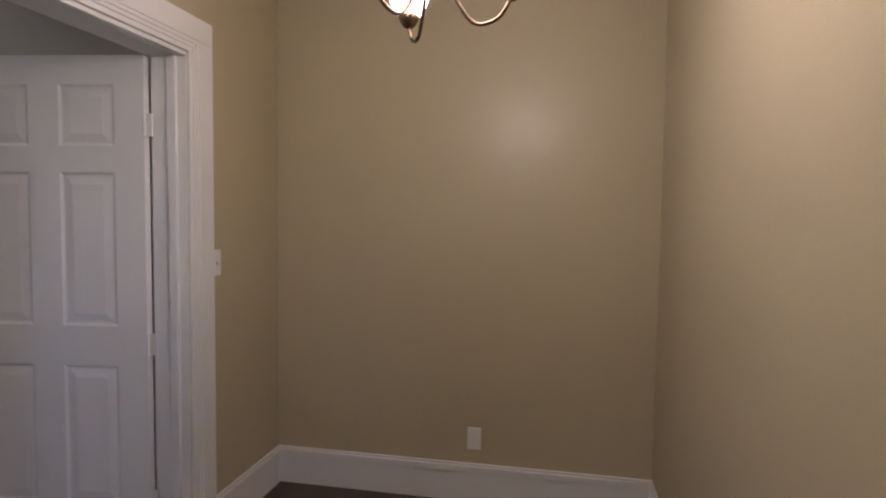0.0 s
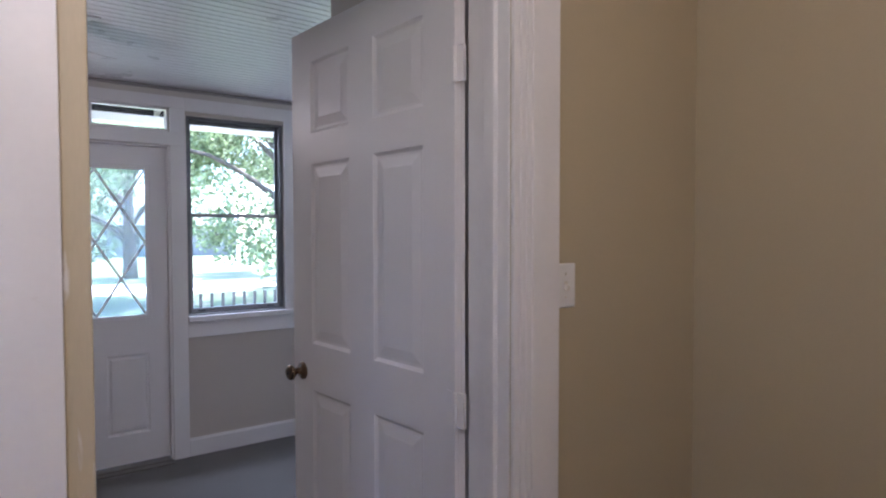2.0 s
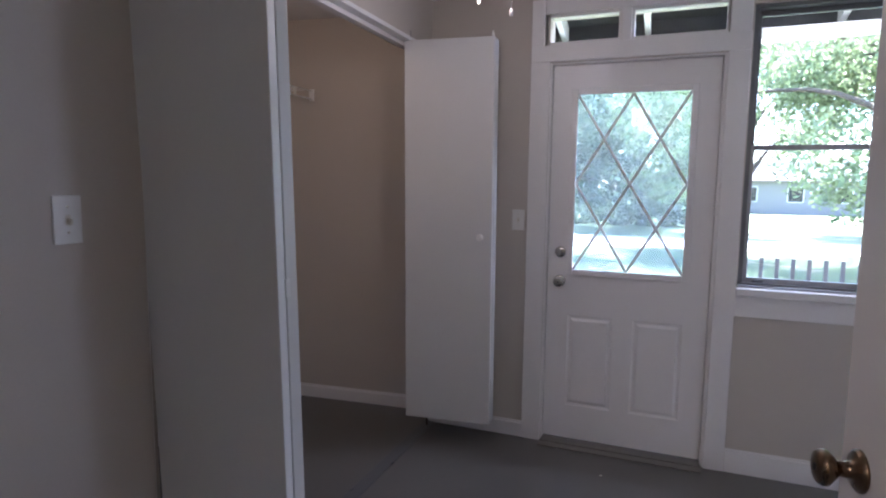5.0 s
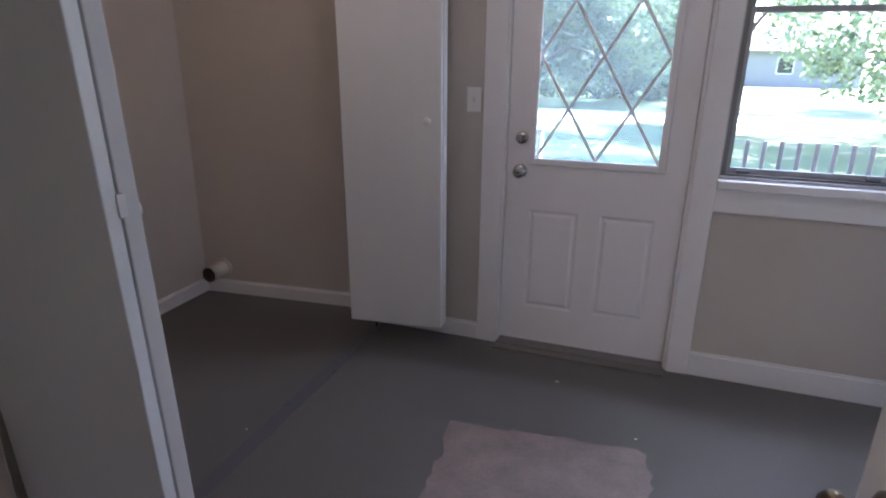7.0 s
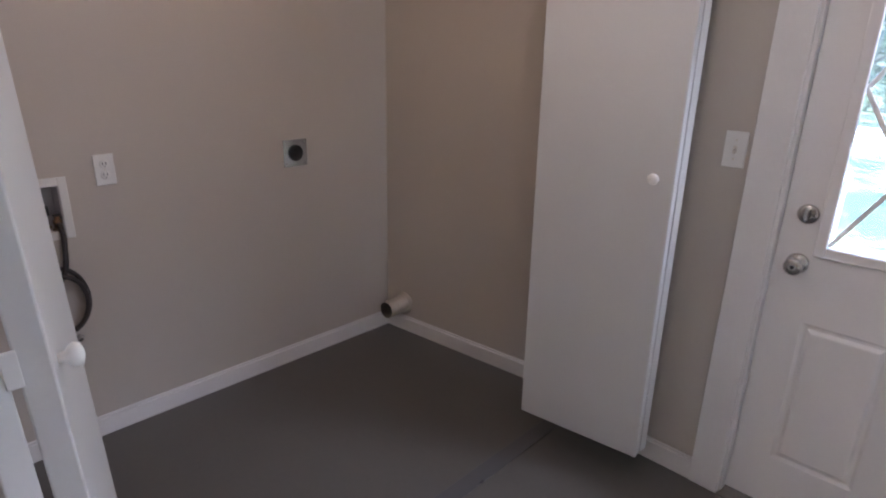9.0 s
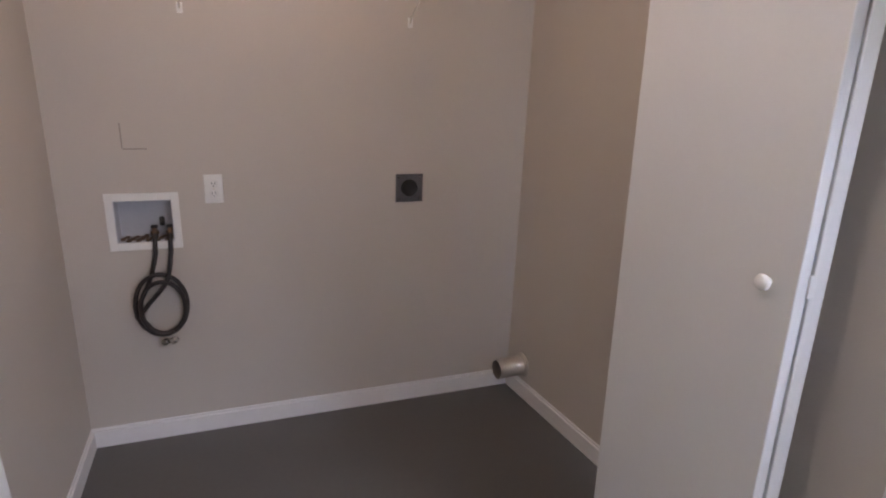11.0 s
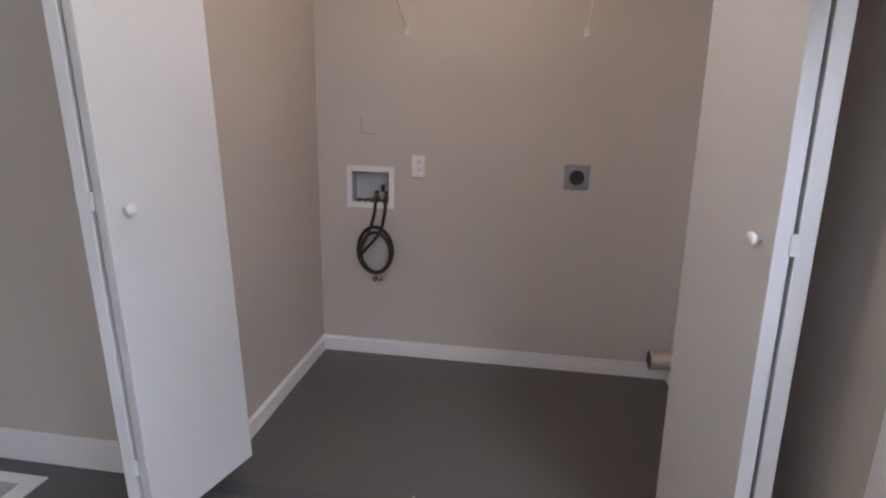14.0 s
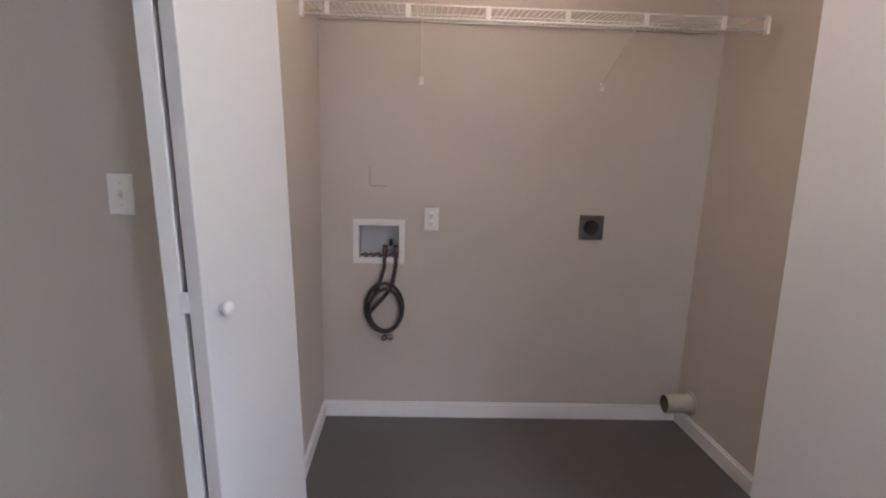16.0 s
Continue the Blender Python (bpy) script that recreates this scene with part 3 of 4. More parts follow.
for z in (0.24, 0.895, 1.78):
    h = part("hinge", lathe([(0.006, 0), (0.0065, 0.002), (0.0065, 0.087), (0.006, 0.089)], pose(-0.004, 0.016, z - 0.045), 10), PAINT_TRIM, inner, "paint-covered hinge")
    part("leaf", boxes((0.0, 0.030, 0.0118, 0.0135, z - 0.045, z + 0.045), (-0.034, -0.006, 0.004, 0.0135, z - 0.045, z + 0.045)), PAINT_TRIM, h)

# ---- folding alcove doors ----
BFH = 2.045


def bifold(label, s, bottom, f0, e0, f1, e1, knob_z, lean):
    """Two flush leaves partly folded; leaf 0 (face from f0 at the fold to e0) carries the knob and faces s along y,
    leaf 1 faces away. The whole door is sheared by lean to fit the camera's view.
    """
    g = thing("folding_door", label, "folding door", "alcove folding doors")
    t = 0.037
    for k, (f, e, way) in enumerate(((f0, e0, s), (f1, e1, -s))):
        d = Vector((e[0] - f[0], e[1] - f[1], 0))
        L = d.length
        bm = bmesh.new()
        # in the leaf's own frame x runs from fold to far end, the seen face lies on y = 0
        inside = 1 if (d.x < 0) == (way > 0) else -1
        box(bm, 0, L, min(0, inside * t), max(0, inside * t), bottom, bottom + BFH, bevel=0.003)
        m = Matrix.Translation((f[0], f[1], 0)) @ Matrix.Rotation(math.atan2(d.y, d.x), 4, "Z")
        bmesh.ops.transform(bm, verts=bm.verts, matrix=m)
        leaf = part("leaf", bm, PAINT_BIFOLD, g, "flush white painted leaf")
        if k == 0:
            km = m @ pose(0.06, 0, knob_z) @ pose(0, 0, 0, 90 if inside > 0 else -90)
            part("knob", lathe([(0.008, 0), (0.008, 0.008), (0.015, 0.014), (0.018, 0.020), (0.015, 0.027), (0.006, 0.030), (0.001, 0.0305)], km, 16), PLASTIC, leaf, "small white round knob")
    ym = (f0[1] + f1[1]) / 2
    for z in (bottom + 0.22, bottom + 1.03, bottom + 1.82):
        part("hinge", boxes((f0[0] - 0.006, f0[0] + 0.0006, ym - 0.009, ym + 0.009, z - 0.024, z + 0.024), bevel=0.001), PAINT_BIFOLD, g, "paint-covered flap hinge")
    part("pivot_pin", lathe([(0.004, 0), (0.004, 0.05)], pose(e0[0] + 0.03, e0[1] - s * 0.012, bottom + BFH), 8), STEEL, g)
    part("guide_pin", lathe([(0.007, 0), (0.007, 0.012), (0.004, 0.03)], pose(f0[0] - 0.014, f0[1] - s * 0.018, bottom + BFH), 10), PLASTIC, g)
    part("pivot_foot", lathe([(0.006, 0), (0.006, bottom)], pose(e1[0] + 0.03, e1[1] + s * 0.017, 0), 8), STEEL, g)
    for ob in g.children_recursive:
        for v in ob.data.vertices:
            v.co.y -= lean * v.co.z
    return g


bifold("white flush folding door folded open by the outer wall", -1, 0.122, (-0.25, -0.200), (-0.722, -0.260), (-0.25, -0.118), (-0.70, -0.060), 1.15, 0.02)
bifold("white flush folding door folded open by the light switch", 1, 0.118, (-0.303, -1.810), (-0.720, -1.706), (-0.303, -1.892), (-0.70, -1.940), 1.12, 0.034)

# ---- windows ----


def window(name, x0, x1, z0, z1, label):
    g = thing(name, label, "window", "outer windows", pose(0, 0, 0), kind="structure")
    f = 0.022
    part("window_frame", boxes((x0, x0 + f, 0.02, 0.11, z0, z1), (x1 - f, x1, 0.02, 0.11, z0, z1), (x0 + f, x1 - f, 0.02, 0.11, z1 - 0.03, z1), (x0 + f, x1 - f, 0.02, 0.11, z0, z0 + 0.02), bevel=0.002), ALUMINIUM, g, "dark aluminium frame")
    mid = (z0 + z1) / 2 + 0.002
    for nm, ya, za, zb in (("upper_sash", 0.075, mid - 0.012, z1 - 0.03), ("lower_sash", 0.045, z0 + 0.02, mid + 0.012)):
        s = part(nm, boxes((x0 + f, x0 + f + 0.018, ya, ya + 0.022, za, zb), (x1 - f - 0.018, x1 - f, ya, ya + 0.022, za, zb), (x0 + f + 0.018, x1 - f - 0.018, ya, ya + 0.022, za, za + 0.024), (x0 + f + 0.018, x1 - f - 0.018, ya, ya + 0.022, zb - 0.024, zb), bevel=0.002), ALU_PALE if nm == "lower_sash" else ALUMINIUM, g)
        p = part("pane", boxes((x0 + f + 0.01, x1 - f - 0.01, ya + 0.009, ya + 0.013, za + 0.01, zb - 0.01)), GLASS, s)
        p.visible_shadow = False
    for lx in (x0 + 0.09, x1 - 0.09):
        part("sash_latch", boxes((lx - 0.025, lx + 0.025, 0.030, 0.045, z0 + 0.022, z0 + 0.036), bevel=0.003), ALUMINIUM, g)
    part("sill_track", boxes((x0 + 0.001, x1 - 0.001, -0.012, 0.02, z0, z0 + 0.012), bevel=0.002), ALU_PALE, g, "weathered metal sill track")
    return g


for i, (p, q) in enumerate(WIN):
    window(f"window_{i + 1}", p, q, WZ0 - 0.012, WZ1 + 0.012, "dark aluminium double-hung window, shut")
for i, (p, q) in enumerate(((-0.045, 0.338), (0.388, 0.832))):
    g = thing(f"window_{i + 4}", "narrow fixed transom pane over the outer door", "window", "transom panes", kind="structure")
    part("window_frame", boxes((p, p + 0.014, 0, 0.05, 2.155, 2.31), (q - 0.014, q, 0, 0.05, 2.155, 2.31), (p + 0.014, q - 0.014, 0, 0.05, 2.296, 2.31), (p + 0.014, q - 0.014, 0, 0.05, 2.155, 2.17), bevel=0.002), PAINT_TRIM, g)
    pn = part("pane", boxes((p + 0.008, q - 0.008, 0.025, 0.029, 2.16, 2.305)), GLASS, g)
    pn.visible_shadow = False

# ---- wall plates ----


def plate(name, label, m, kind="switch", mat=None):
    """A wall plate, back on the plane y = 0 of m, facing -y."""
    g = thing(name, label, "light switch" if kind == "switch" else "wall outlet", "", m)
    p = part("cover", boxes((-0.035, 0.035, -0.006, 0, -0.057, 0.057), bevel=0.003), mat or PLASTIC, g)
    if kind == "switch":
        part("slot", boxes((-0.006, 0.006, -0.0068, -0.005, -0.012, 0.012)), PLASTIC_IVORY, p)
        bm = boxes((-0.004, 0.004, -0.018, -0.004, -0.006, 0.006), bevel=0.0015)
        bmesh.ops.rotate(bm, verts=bm.verts, matrix=Matrix.Rotation(radians(25), 3, "X"))
        part("toggle", bm, PLASTIC_IVORY, p)
        for z in (-0.03, 0.03):
            part("screw", lathe([(0.0035, 0), (0.003, 0.0015), (0.001, 0.002)], pose(0, -0.006, z, 90), 10), PLASTIC_IVORY, p)
    if kind == "outlet":
        for z in (-0.02, 0.02):
            o = part("socket", lathe([(0.0165, 0), (0.0165, 0.002), (0.015, 0.003)], pose(0, -0.006, z, 90), 20), PLASTIC, p)
            for x, h in ((-0.006, 0.004), (0.006, 0.005)):
                part("slot", boxes((x - 0.0012, x + 0.0012, -0.0098, -0.008, z - h + 0.003, z + h + 0.003)), DARK, o)
            part("slot", lathe([(0.0025, 0), (0.0025, 0.0007)], pose(0, -0.009, z - 0.008, 90), 8), DARK, o)
        part("screw", lathe([(0.0035, 0), (0.003, 0.0015), (0.001, 0.002)], pose(0, -0.006, 0, 90), 10), PLASTIC_IVORY, p)
    return g


plate("light_switch", "white light switch on beige wall by outer door", pose(-0.165, 0, 1.235))
plate("light_switch", "white light switch on beige wall by folding door", pose(LEFT_X, -2.20, 1.33, 0, 0, 90))
plate("light_switch", "white light switch beside the moulded door casing", pose(1.238, PART_Y0, 1.366))
plate("wall_outlet", "white wall outlet above the nook baseboard", pose(FAR_X, -4.165, 0.455, 0, 0, -90), "blank")
plate("wall_outlet", "white duplex outlet beside the washer box", pose(ALC_X, -1.324, 1.07, 0, 0, 90), "outlet")

# ---- laundry alcove ----
wb = thing("washer_outlet_box", "white recessed washer supply box with brown stain", "washer box", m=pose(ALC_X, -1.581, 0.95, 0, 0, 90))
W2, H2 = 0.128, 0.112
part("flange", boxes((-W2, -W2 + 0.028, -0.006, 0, -H2, H2), (W2 - 0.028, W2, -0.006, 0, -H2, H2), (-W2 + 0.028, W2 - 0.028, -0.006, 0, H2 - 0.03, H2), (-W2 + 0.028, W2 - 0.028, -0.006, 0, -H2, -H2 + 0.03), bevel=0.002), PLASTIC, wb)
X, Z = W2 - 0.028, H2 - 0.03
# shade inside the white box is put into this grey lining
part("recess", boxes((-X, X, 0.085, 0.09, -Z, Z), (-X, -X + 0.003, 0, 0.085, -Z, Z), (X - 0.003, X, 0, 0.085, -Z, Z), (-X + 0.003, X - 0.003, 0, 0.085, Z - 0.003, Z), (-X + 0.003, X - 0.003, 0, 0.085, -Z, -Z + 0.003)), material("recess_shade_grey", (0.50, 0.50, 0.52), 0.45, spread=0.06), wb)
stain = bmesh.new()
rng = random.Random(4)
for k in range(16):
    xx = -X + 0.01 + k * (2 * X - 0.02) / 15
    hh = 0.005 + 0.008 * rng.random()
    bmesh.ops.create_icosphere(stain, subdivisions=1, radius=1, matrix=Matrix.LocRotScale((xx * 0.94, 0.035 + 0.03 * math.sin(k * 2.1), -Z + 0.004 + hh * 0.25), None, (0.012, 0.02, hh * 0.8)))
part("stain", stain, DRY_STAIN, wb, "brown rust stain")
for x in (0.03, 0.085):
    v = part("valve", lathe([(0.012, 0), (0.012, 0.02), (0.016, 0.022), (0.016, 0.034), (0.010, 0.036), (0.010, 0.05)], pose(x, 0.022, -Z + 0.003), 14), BRASS_OLD, wb, "tarnished brass valve")
    part("handle", boxes((x - 0.012, x + 0.012, 0.012, 0.03, -Z + 0.050, -Z + 0.060), bevel=0.002), DARK, v)
part("drain_cap", lathe([(0.010, 0), (0.010, 0.03), (0.006, 0.034)], pose(0.058, 0.04, -Z + 0.055), 12), DARK, wb)

hoses = thing("washer_hose", "black rubber washer hoses hanging in a coil", "hose", m=pose(ALC_X, -1.581, 0.95, 0, 0, 90))


def coil(x_top, off, r, turns, dx, cz, seed):
    pts = [(x_top, 0.018, -Z + 0.022), (x_top, -0.004, -Z + 0.018), (x_top, -0.020, -Z - 0.02), (x_top - 0.004, -0.022, -0.14), (x_top - 0.030 + dx, -0.024 - off, -0.24)]
    n = int(turns * 14)
    for k in range(n + 1):
        a = math.pi * 1.05 + 2 * math.pi * k / 14
        pts.append((0.036 + dx + r * 0.82 * math.cos(a), -0.022 - off - 0.012 * k / n, cz + r * 1.12 * math.sin(a)))
    return curve_points(pts, 3)


part("hose", tube(coil(0.03, 0.002, 0.114, 1.55, -0.004, -0.336, 1), 0.0088, 10), RUBBER, hoses)
part("hose", tube(coil(0.085, 0.018, 0.098, 1.3, 0.002, -0.344, 2), 0.0088, 10), RUBBER, hoses)
for x, y, z in ((0.022, -0.035, -0.490), (0.054, -0.045, -0.483)):
    part("coupling", lathe([(0.011, 0), (0.014, 0.004), (0.014, 0.022), (0.010, 0.028)], pose(x, y, z - 0.01, 20, 60, 0), 12), NICKEL, hoses, "metal hose coupling")

du = thing("dryer_outlet", "dark steel dryer outlet plate with round socket", "wall outlet", m=pose(ALC_X, -0.523, 1.048, 0, 0, 90))
pl = part("cover", boxes((-0.062, 0.062, -0.005, 0, -0.062, 0.062), bevel=0.002), STEEL, du)
part("socket", lathe([(0.037, 0), (0.037, 0.006), (0.032, 0.008), (0.030, 0.004), (0.010, 0.003)], pose(0, -0.004, 0, 90), 24), DARK, pl, "black round socket")
for x, z in ((-0.048, 0.048), (0.048, 0.048), (-0.048, -0.048), (0.048, -0.048)):
    part("screw", lathe([(0.005, 0), (0.004, 0.002), (0.001, 0.0025)], pose(x, -0.005, z, 90), 8), NICKEL, pl)

duct = thing("dryer_vent", "bare metal dryer vent duct above the baseboard", "vent duct", m=pose(-1.775, 0.042, 0.165, 90, 0, 4))
bm = bmesh.new()
n = 28
for r in (0.047, 0.045):
    lathe([(r, 0.0), (r, 0.145)], n=n, bm=bm)
bmesh.ops.delete(bm, geom=[f for f in bm.faces if len(f.verts) > 4], context="FACES_ONLY")
bm.verts.ensure_lookup_table()
ends = sorted(bm.verts, key=lambda v: -v.co.z)[: 2 * n]
for i in range(n):
    a1, b1 = [min((v for v in ends), key=lambda v, r=r, i=i: (v.co.xy - Vector((r * math.cos(2 * math.pi * i / n), r * math.sin(2 * math.pi * i / n)))).length) for r in (0.047, 0.045)]
    a2, b2 = [min((v for v in ends), key=lambda v, r=r, i=i: (v.co.xy - Vector((r * math.cos(2 * math.pi * (i + 1) / n), r * math.sin(2 * math.pi * (i + 1) / n)))).length) for r in (0.047, 0.045)]
    bm.faces.new((a1, a2, b2, b1))
part("pipe", bm, GALV, duct)
part("collar", lathe([(0.060, 0), (0.060, 0.004), (0.051, 0.012), (0.048, 0.014)], n=28), GALV, duct)
# black disc stands in for the shade deep in the pipe
part("inside", lathe([(0.044, 0.004), (0.044, 0.006)], n=20), DARK, duct)

# bare bulb on the alcove ceiling, out of view; holder and shape are assumed
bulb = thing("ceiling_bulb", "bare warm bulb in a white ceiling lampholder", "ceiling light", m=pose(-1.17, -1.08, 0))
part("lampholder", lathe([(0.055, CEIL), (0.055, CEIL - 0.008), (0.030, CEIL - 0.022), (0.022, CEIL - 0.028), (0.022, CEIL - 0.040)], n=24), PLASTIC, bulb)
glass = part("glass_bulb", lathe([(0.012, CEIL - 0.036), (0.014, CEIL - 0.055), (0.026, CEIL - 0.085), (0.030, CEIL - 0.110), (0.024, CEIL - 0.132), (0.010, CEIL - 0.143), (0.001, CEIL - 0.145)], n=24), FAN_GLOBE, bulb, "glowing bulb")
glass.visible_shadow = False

# wire shelf
SZ, SX = 1.988, -1.49
shelf = thing("wire_shelf", "white coated wire shelf with angled braces", "shelf", m=pose(0, 0, 0))
for x, z, r in ((SX, SZ, 0.0035), (SX, SZ - 0.048, 0.0045), (ALC_X + 0.012, SZ, 0.0035), (-1.68, SZ - 0.004, 0.0035)):
    part("rail", tube([(x, ALC_Y + 0.004, z), (x, -0.02, z)], r, 8), PLASTIC, shelf)
bm = bmesh.new()
y = ALC_Y + 0.02
while y < -0.03:
    tube([(ALC_X + 0.010, y, SZ + 0.004), (SX - 0.004, y, SZ + 0.004), (SX + 0.001, y, SZ + 0.001)], 0.0013, 5, bm)
    y += 0.0255
wires = part("wire_deck", bm, PLASTIC, shelf)
wires["kind"] = "stuff"
for k in range(6):
    yy = -1.76 + k * 0.315
    part("front_clip", boxes((SX - 0.004, SX + 0.004, yy - 0.010, yy + 0.010, SZ - 0.05, SZ + 0.004), bevel=0.002), PLASTIC, shelf)
for yy in (-1.39, -0.533):
    part("brace", tube([(SX - 0.006, yy, SZ - 0.045), (SX - 0.03, yy, SZ - 0.065), (ALC_X + 0.018, yy, 1.745), (ALC_X + 0.006, yy, 1.725)], 0.0034, 8), PLASTIC_IVORY, shelf, "diagonal support brace")
    part("brace_foot", boxes((ALC_X, ALC_X + 0.008, yy - 0.010, yy + 0.010, 1.708, 1.745), bevel=0.002), PLASTIC, shelf)
for yy, s in ((ALC_Y, 1), (0, -1)):
    part("end_bracket", boxes((SX - 0.02, SX + 0.012, min(yy, yy + s * 0.014), max(yy, yy + s * 0.014), SZ - 0.06, SZ + 0.012), bevel=0.003), PLASTIC, shelf)
# old patch lines left in the wall paint above the washer box
solid("wall_patch_seam", boxes((ALC_X, ALC_X + 0.0022, -1.625, -1.545, 1.225, 1.229), (ALC_X, ALC_X + 0.0018, -1.629, -1.625, 1.23, 1.32)), material("wall_seam_shadow", (0.30, 0.265, 0.23), 0.6), "thin painted-over seam on the alcove wall", "wall mark")

# ---- floor things ----
reg = thing("floor_register", "white metal floor register in the corner", "floor vent", m=pose(-0.50, -2.655, 0.0, 0, 0, 90))
part("flange", boxes((-0.175, 0.175, -0.10, -0.048, 0, 0.006), (-0.175, 0.175, 0.048, 0.10, 0, 0.006), (-0.175, -0.10, -0.048, 0.048, 0, 0.006), (0.10, 0.175, -0.048, 0.048, 0, 0.006), bevel=0.002), PLASTIC, reg)
part("well", boxes((-0.10, 0.10, -0.048, 0.048, 0.0, 0.002)), DUCT_GRILLE, reg)
for k in range(14):
    x = -0.094 + k * 0.0145
    part("slat", boxes((x - 0.0035, x + 0.0035, -0.048, 0.048, 0.001, 0.0055)), DUCT_GRILLE, reg)

bm = bmesh.new()
rng = random.Random(8)
cx, cy = 0.40, -0.98
N = 72
ring = []
for k in range(N):
    a = 2 * math.pi * k / N
    c, s = math.cos(a), math.sin(a)
    e = 1 / max(abs(c) / 0.40, abs(s) / 0.27)
    e *= 0.92 + 0.10 * noise.noise(Vector((c * 2.2, s * 2.2, 3))) + 0.05 * rng.random()
    ring.append(bm.verts.new((cx + e * c - 0.10 * e * s, cy + e * s + 0.12 * e * c, 0.004)))
bm.faces.new(ring)
got = bmesh.ops.extrude_face_region(bm, geom=list(bm.faces))
bmesh.ops.translate(bm, verts=[v for v in got["geom"] if isinstance(v, bmesh.types.BMVert)], vec=(0, 0, -0.0035))
bmesh.ops.recalc_face_normals(bm, faces=bm.faces)
solid("worn_floor_patch", bm, FLOOR_WORN, "pinkish worn patch where floor paint is gone", "floor patch")
for x, y, s in ((-0.47, -2.20, 0.012), (-0.33, -1.62, 0.010), (0.36, -0.30, 0.010), (0.72, -0.62, 0.007), (-0.75, -1.1, 0.006)):
    bm = bmesh.new()
    bmesh.ops.create_icosphere(bm, subdivisions=1, radius=1, matrix=Matrix.LocRotScale((x, y, 0.0015), Euler((0, 0, x * 9)), (s, s * 0.5, 0.0022)))
    solid("paint_chip", bm, PLASTIC_IVORY, "small pale paint chip lying on the floor", "debris", "chips on the floor")
solid("floor_seam", boxes((LEFT_X - 0.02, LEFT_X + 0.05, ALC_Y + 0.02, -0.02, 0.0, 0.005), bevel=0.002), material("blue_grey_floor_paint", (0.088, 0.09, 0.094), 0.34, spread=0.08, bump=0.0), "painted strip across the alcove opening", "floor strip")

# ---- ceiling fan ----
FX, FY = -0.04, -1.06
fan = thing("ceiling_fan", "white five-blade ceiling fan with lit globe", "ceiling fan", m=pose(FX, FY, 0))
# dark brass here stands in for the shadow above the motor
part("canopy", lathe([(0.10, 2.489), (0.10, 2.478), (0.092, 2.468), (0.085, 2.465)], n=32), BRASS_OLD, fan, "canopy ring, its shadow put in as dark brass")
part("motor_housing", lathe([(0.088, 2.468), (0.120, 2.466), (0.136, 2.458), (0.140, 2.446), (0.138, 2.428), (0.128, 2.418), (0.124, 2.402), (0.112, 2.385), (0.095, 2.374), (0.06, 2.370)], n=36), FAN_WHITE, fan)
part("dark_band", lathe([(0.1245, 2.416), (0.127, 2.412), (0.127, 2.406), (0.1235, 2.402)], n=36), BRASS_OLD, fan, "dark band round the motor")
part("switch_housing", lathe([(0.06, 2.372), (0.055, 2.362), (0.047, 2.352), (0.045, 2.318), (0.052, 2.310), (0.057, 2.304), (0.057, 2.294)], n=28), FAN_WHITE, fan)
part("globe", lathe([(0.052, 2.302), (0.054, 2.294), (0.068, 2.290), (0.083, 2.281), (0.089, 2.264), (0.089, 2.240), (0.083, 2.210), (0.066, 2.184), (0.044, 2.168), (0.030, 2.160), (0.022, 2.153), (0.004, 2.151)], n=32), FAN_GLOBE, fan, "glowing white schoolhouse globe")
for k in range(5):
    a = radians(25 + 72 * k)
    m = Matrix.Rotation(a, 4, "Z")
    ctrl = [(0.085, 0.0, 2.372), (0.112, 0.024, 2.358), (0.14, 0.010, 2.345), (0.17, 0.026, 2.348), (0.205, 0.03, 2.350)]
    bm = tube([m @ Vector(p) for p in curve_points(ctrl, 5)], 0.006, 6)
    tube([m @ Vector((p[0], -p[1], p[2])) for p in curve_points(ctrl, 5)], 0.006, 6, bm)
    part("blade_iron", bm, FAN_WHITE, fan, "scrolled white blade iron")
    bm = bmesh.new()
    prof = [(0.165, 0.045), (0.20, 0.056), (0.35, 0.063), (0.48, 0.066), (0.515, 0.058), (0.53, 0.035)]
    loop = [(x, w) for x, w in prof] + [(x, -w) for x, w in reversed(prof)]
    bm.faces.new([bm.verts.new((x, w, 0)) for x, w in loop])
    got = bmesh.ops.extrude_face_region(bm, geom=list(bm.faces))
    bmesh.ops.translate(bm, verts=[v for v in got["geom"] if isinstance(v, bmesh.types.BMVert)], vec=(0, 0, 0.006))
    bmesh.ops.recalc_face_normals(bm, faces=bm.faces)
    bmesh.ops.transform(bm, verts=bm.verts, matrix=m @ Matrix.Translation((0, 0, 2.353)) @ Matrix.Rotation(radians(12), 4, "X"))
    part("blade", bm, FAN_WHITE, fan)
for x, y, zz in ((0.050, 0.0, 2.045), (-0.03, 0.045, 2.125)):
    ch = part("pull_chain", tube([(x * 0.8, y * 0.8, 2.32), (x * 1.9, y * 1.9, 2.27), (x * 1.9, y * 1.9, zz)], 0.0013, 5), NICKEL, fan)
    part("pull_knob", lathe([(0.002, zz - 0.026), (0.006, zz - 0.022), (0.007, zz - 0.012), (0.003, zz)], pose(x * 1.9, y * 1.9, 0), 10), FAN_WHITE, ch)

# ---- chandelier in the nook ----
CX, CY, CZ = 0.176, -4.285, 2.033
ch = thing("chandelier", "bronze three-arm chandelier with lit frosted shades", "chandelier", m=pose(CX, CY, 0))
part("stem", lathe([(0.008, CZ + 0.055), (0.018, CZ + 0.062), (0.026, CZ + 0.08), (0.012, CZ + 0.12), (0.016, CZ + 0.2), (0.02, CZ + 0.25), (0.008, CZ + 0.28), (0.007, DCEIL - 0.03)], n=16), BRASS_OLD, ch)
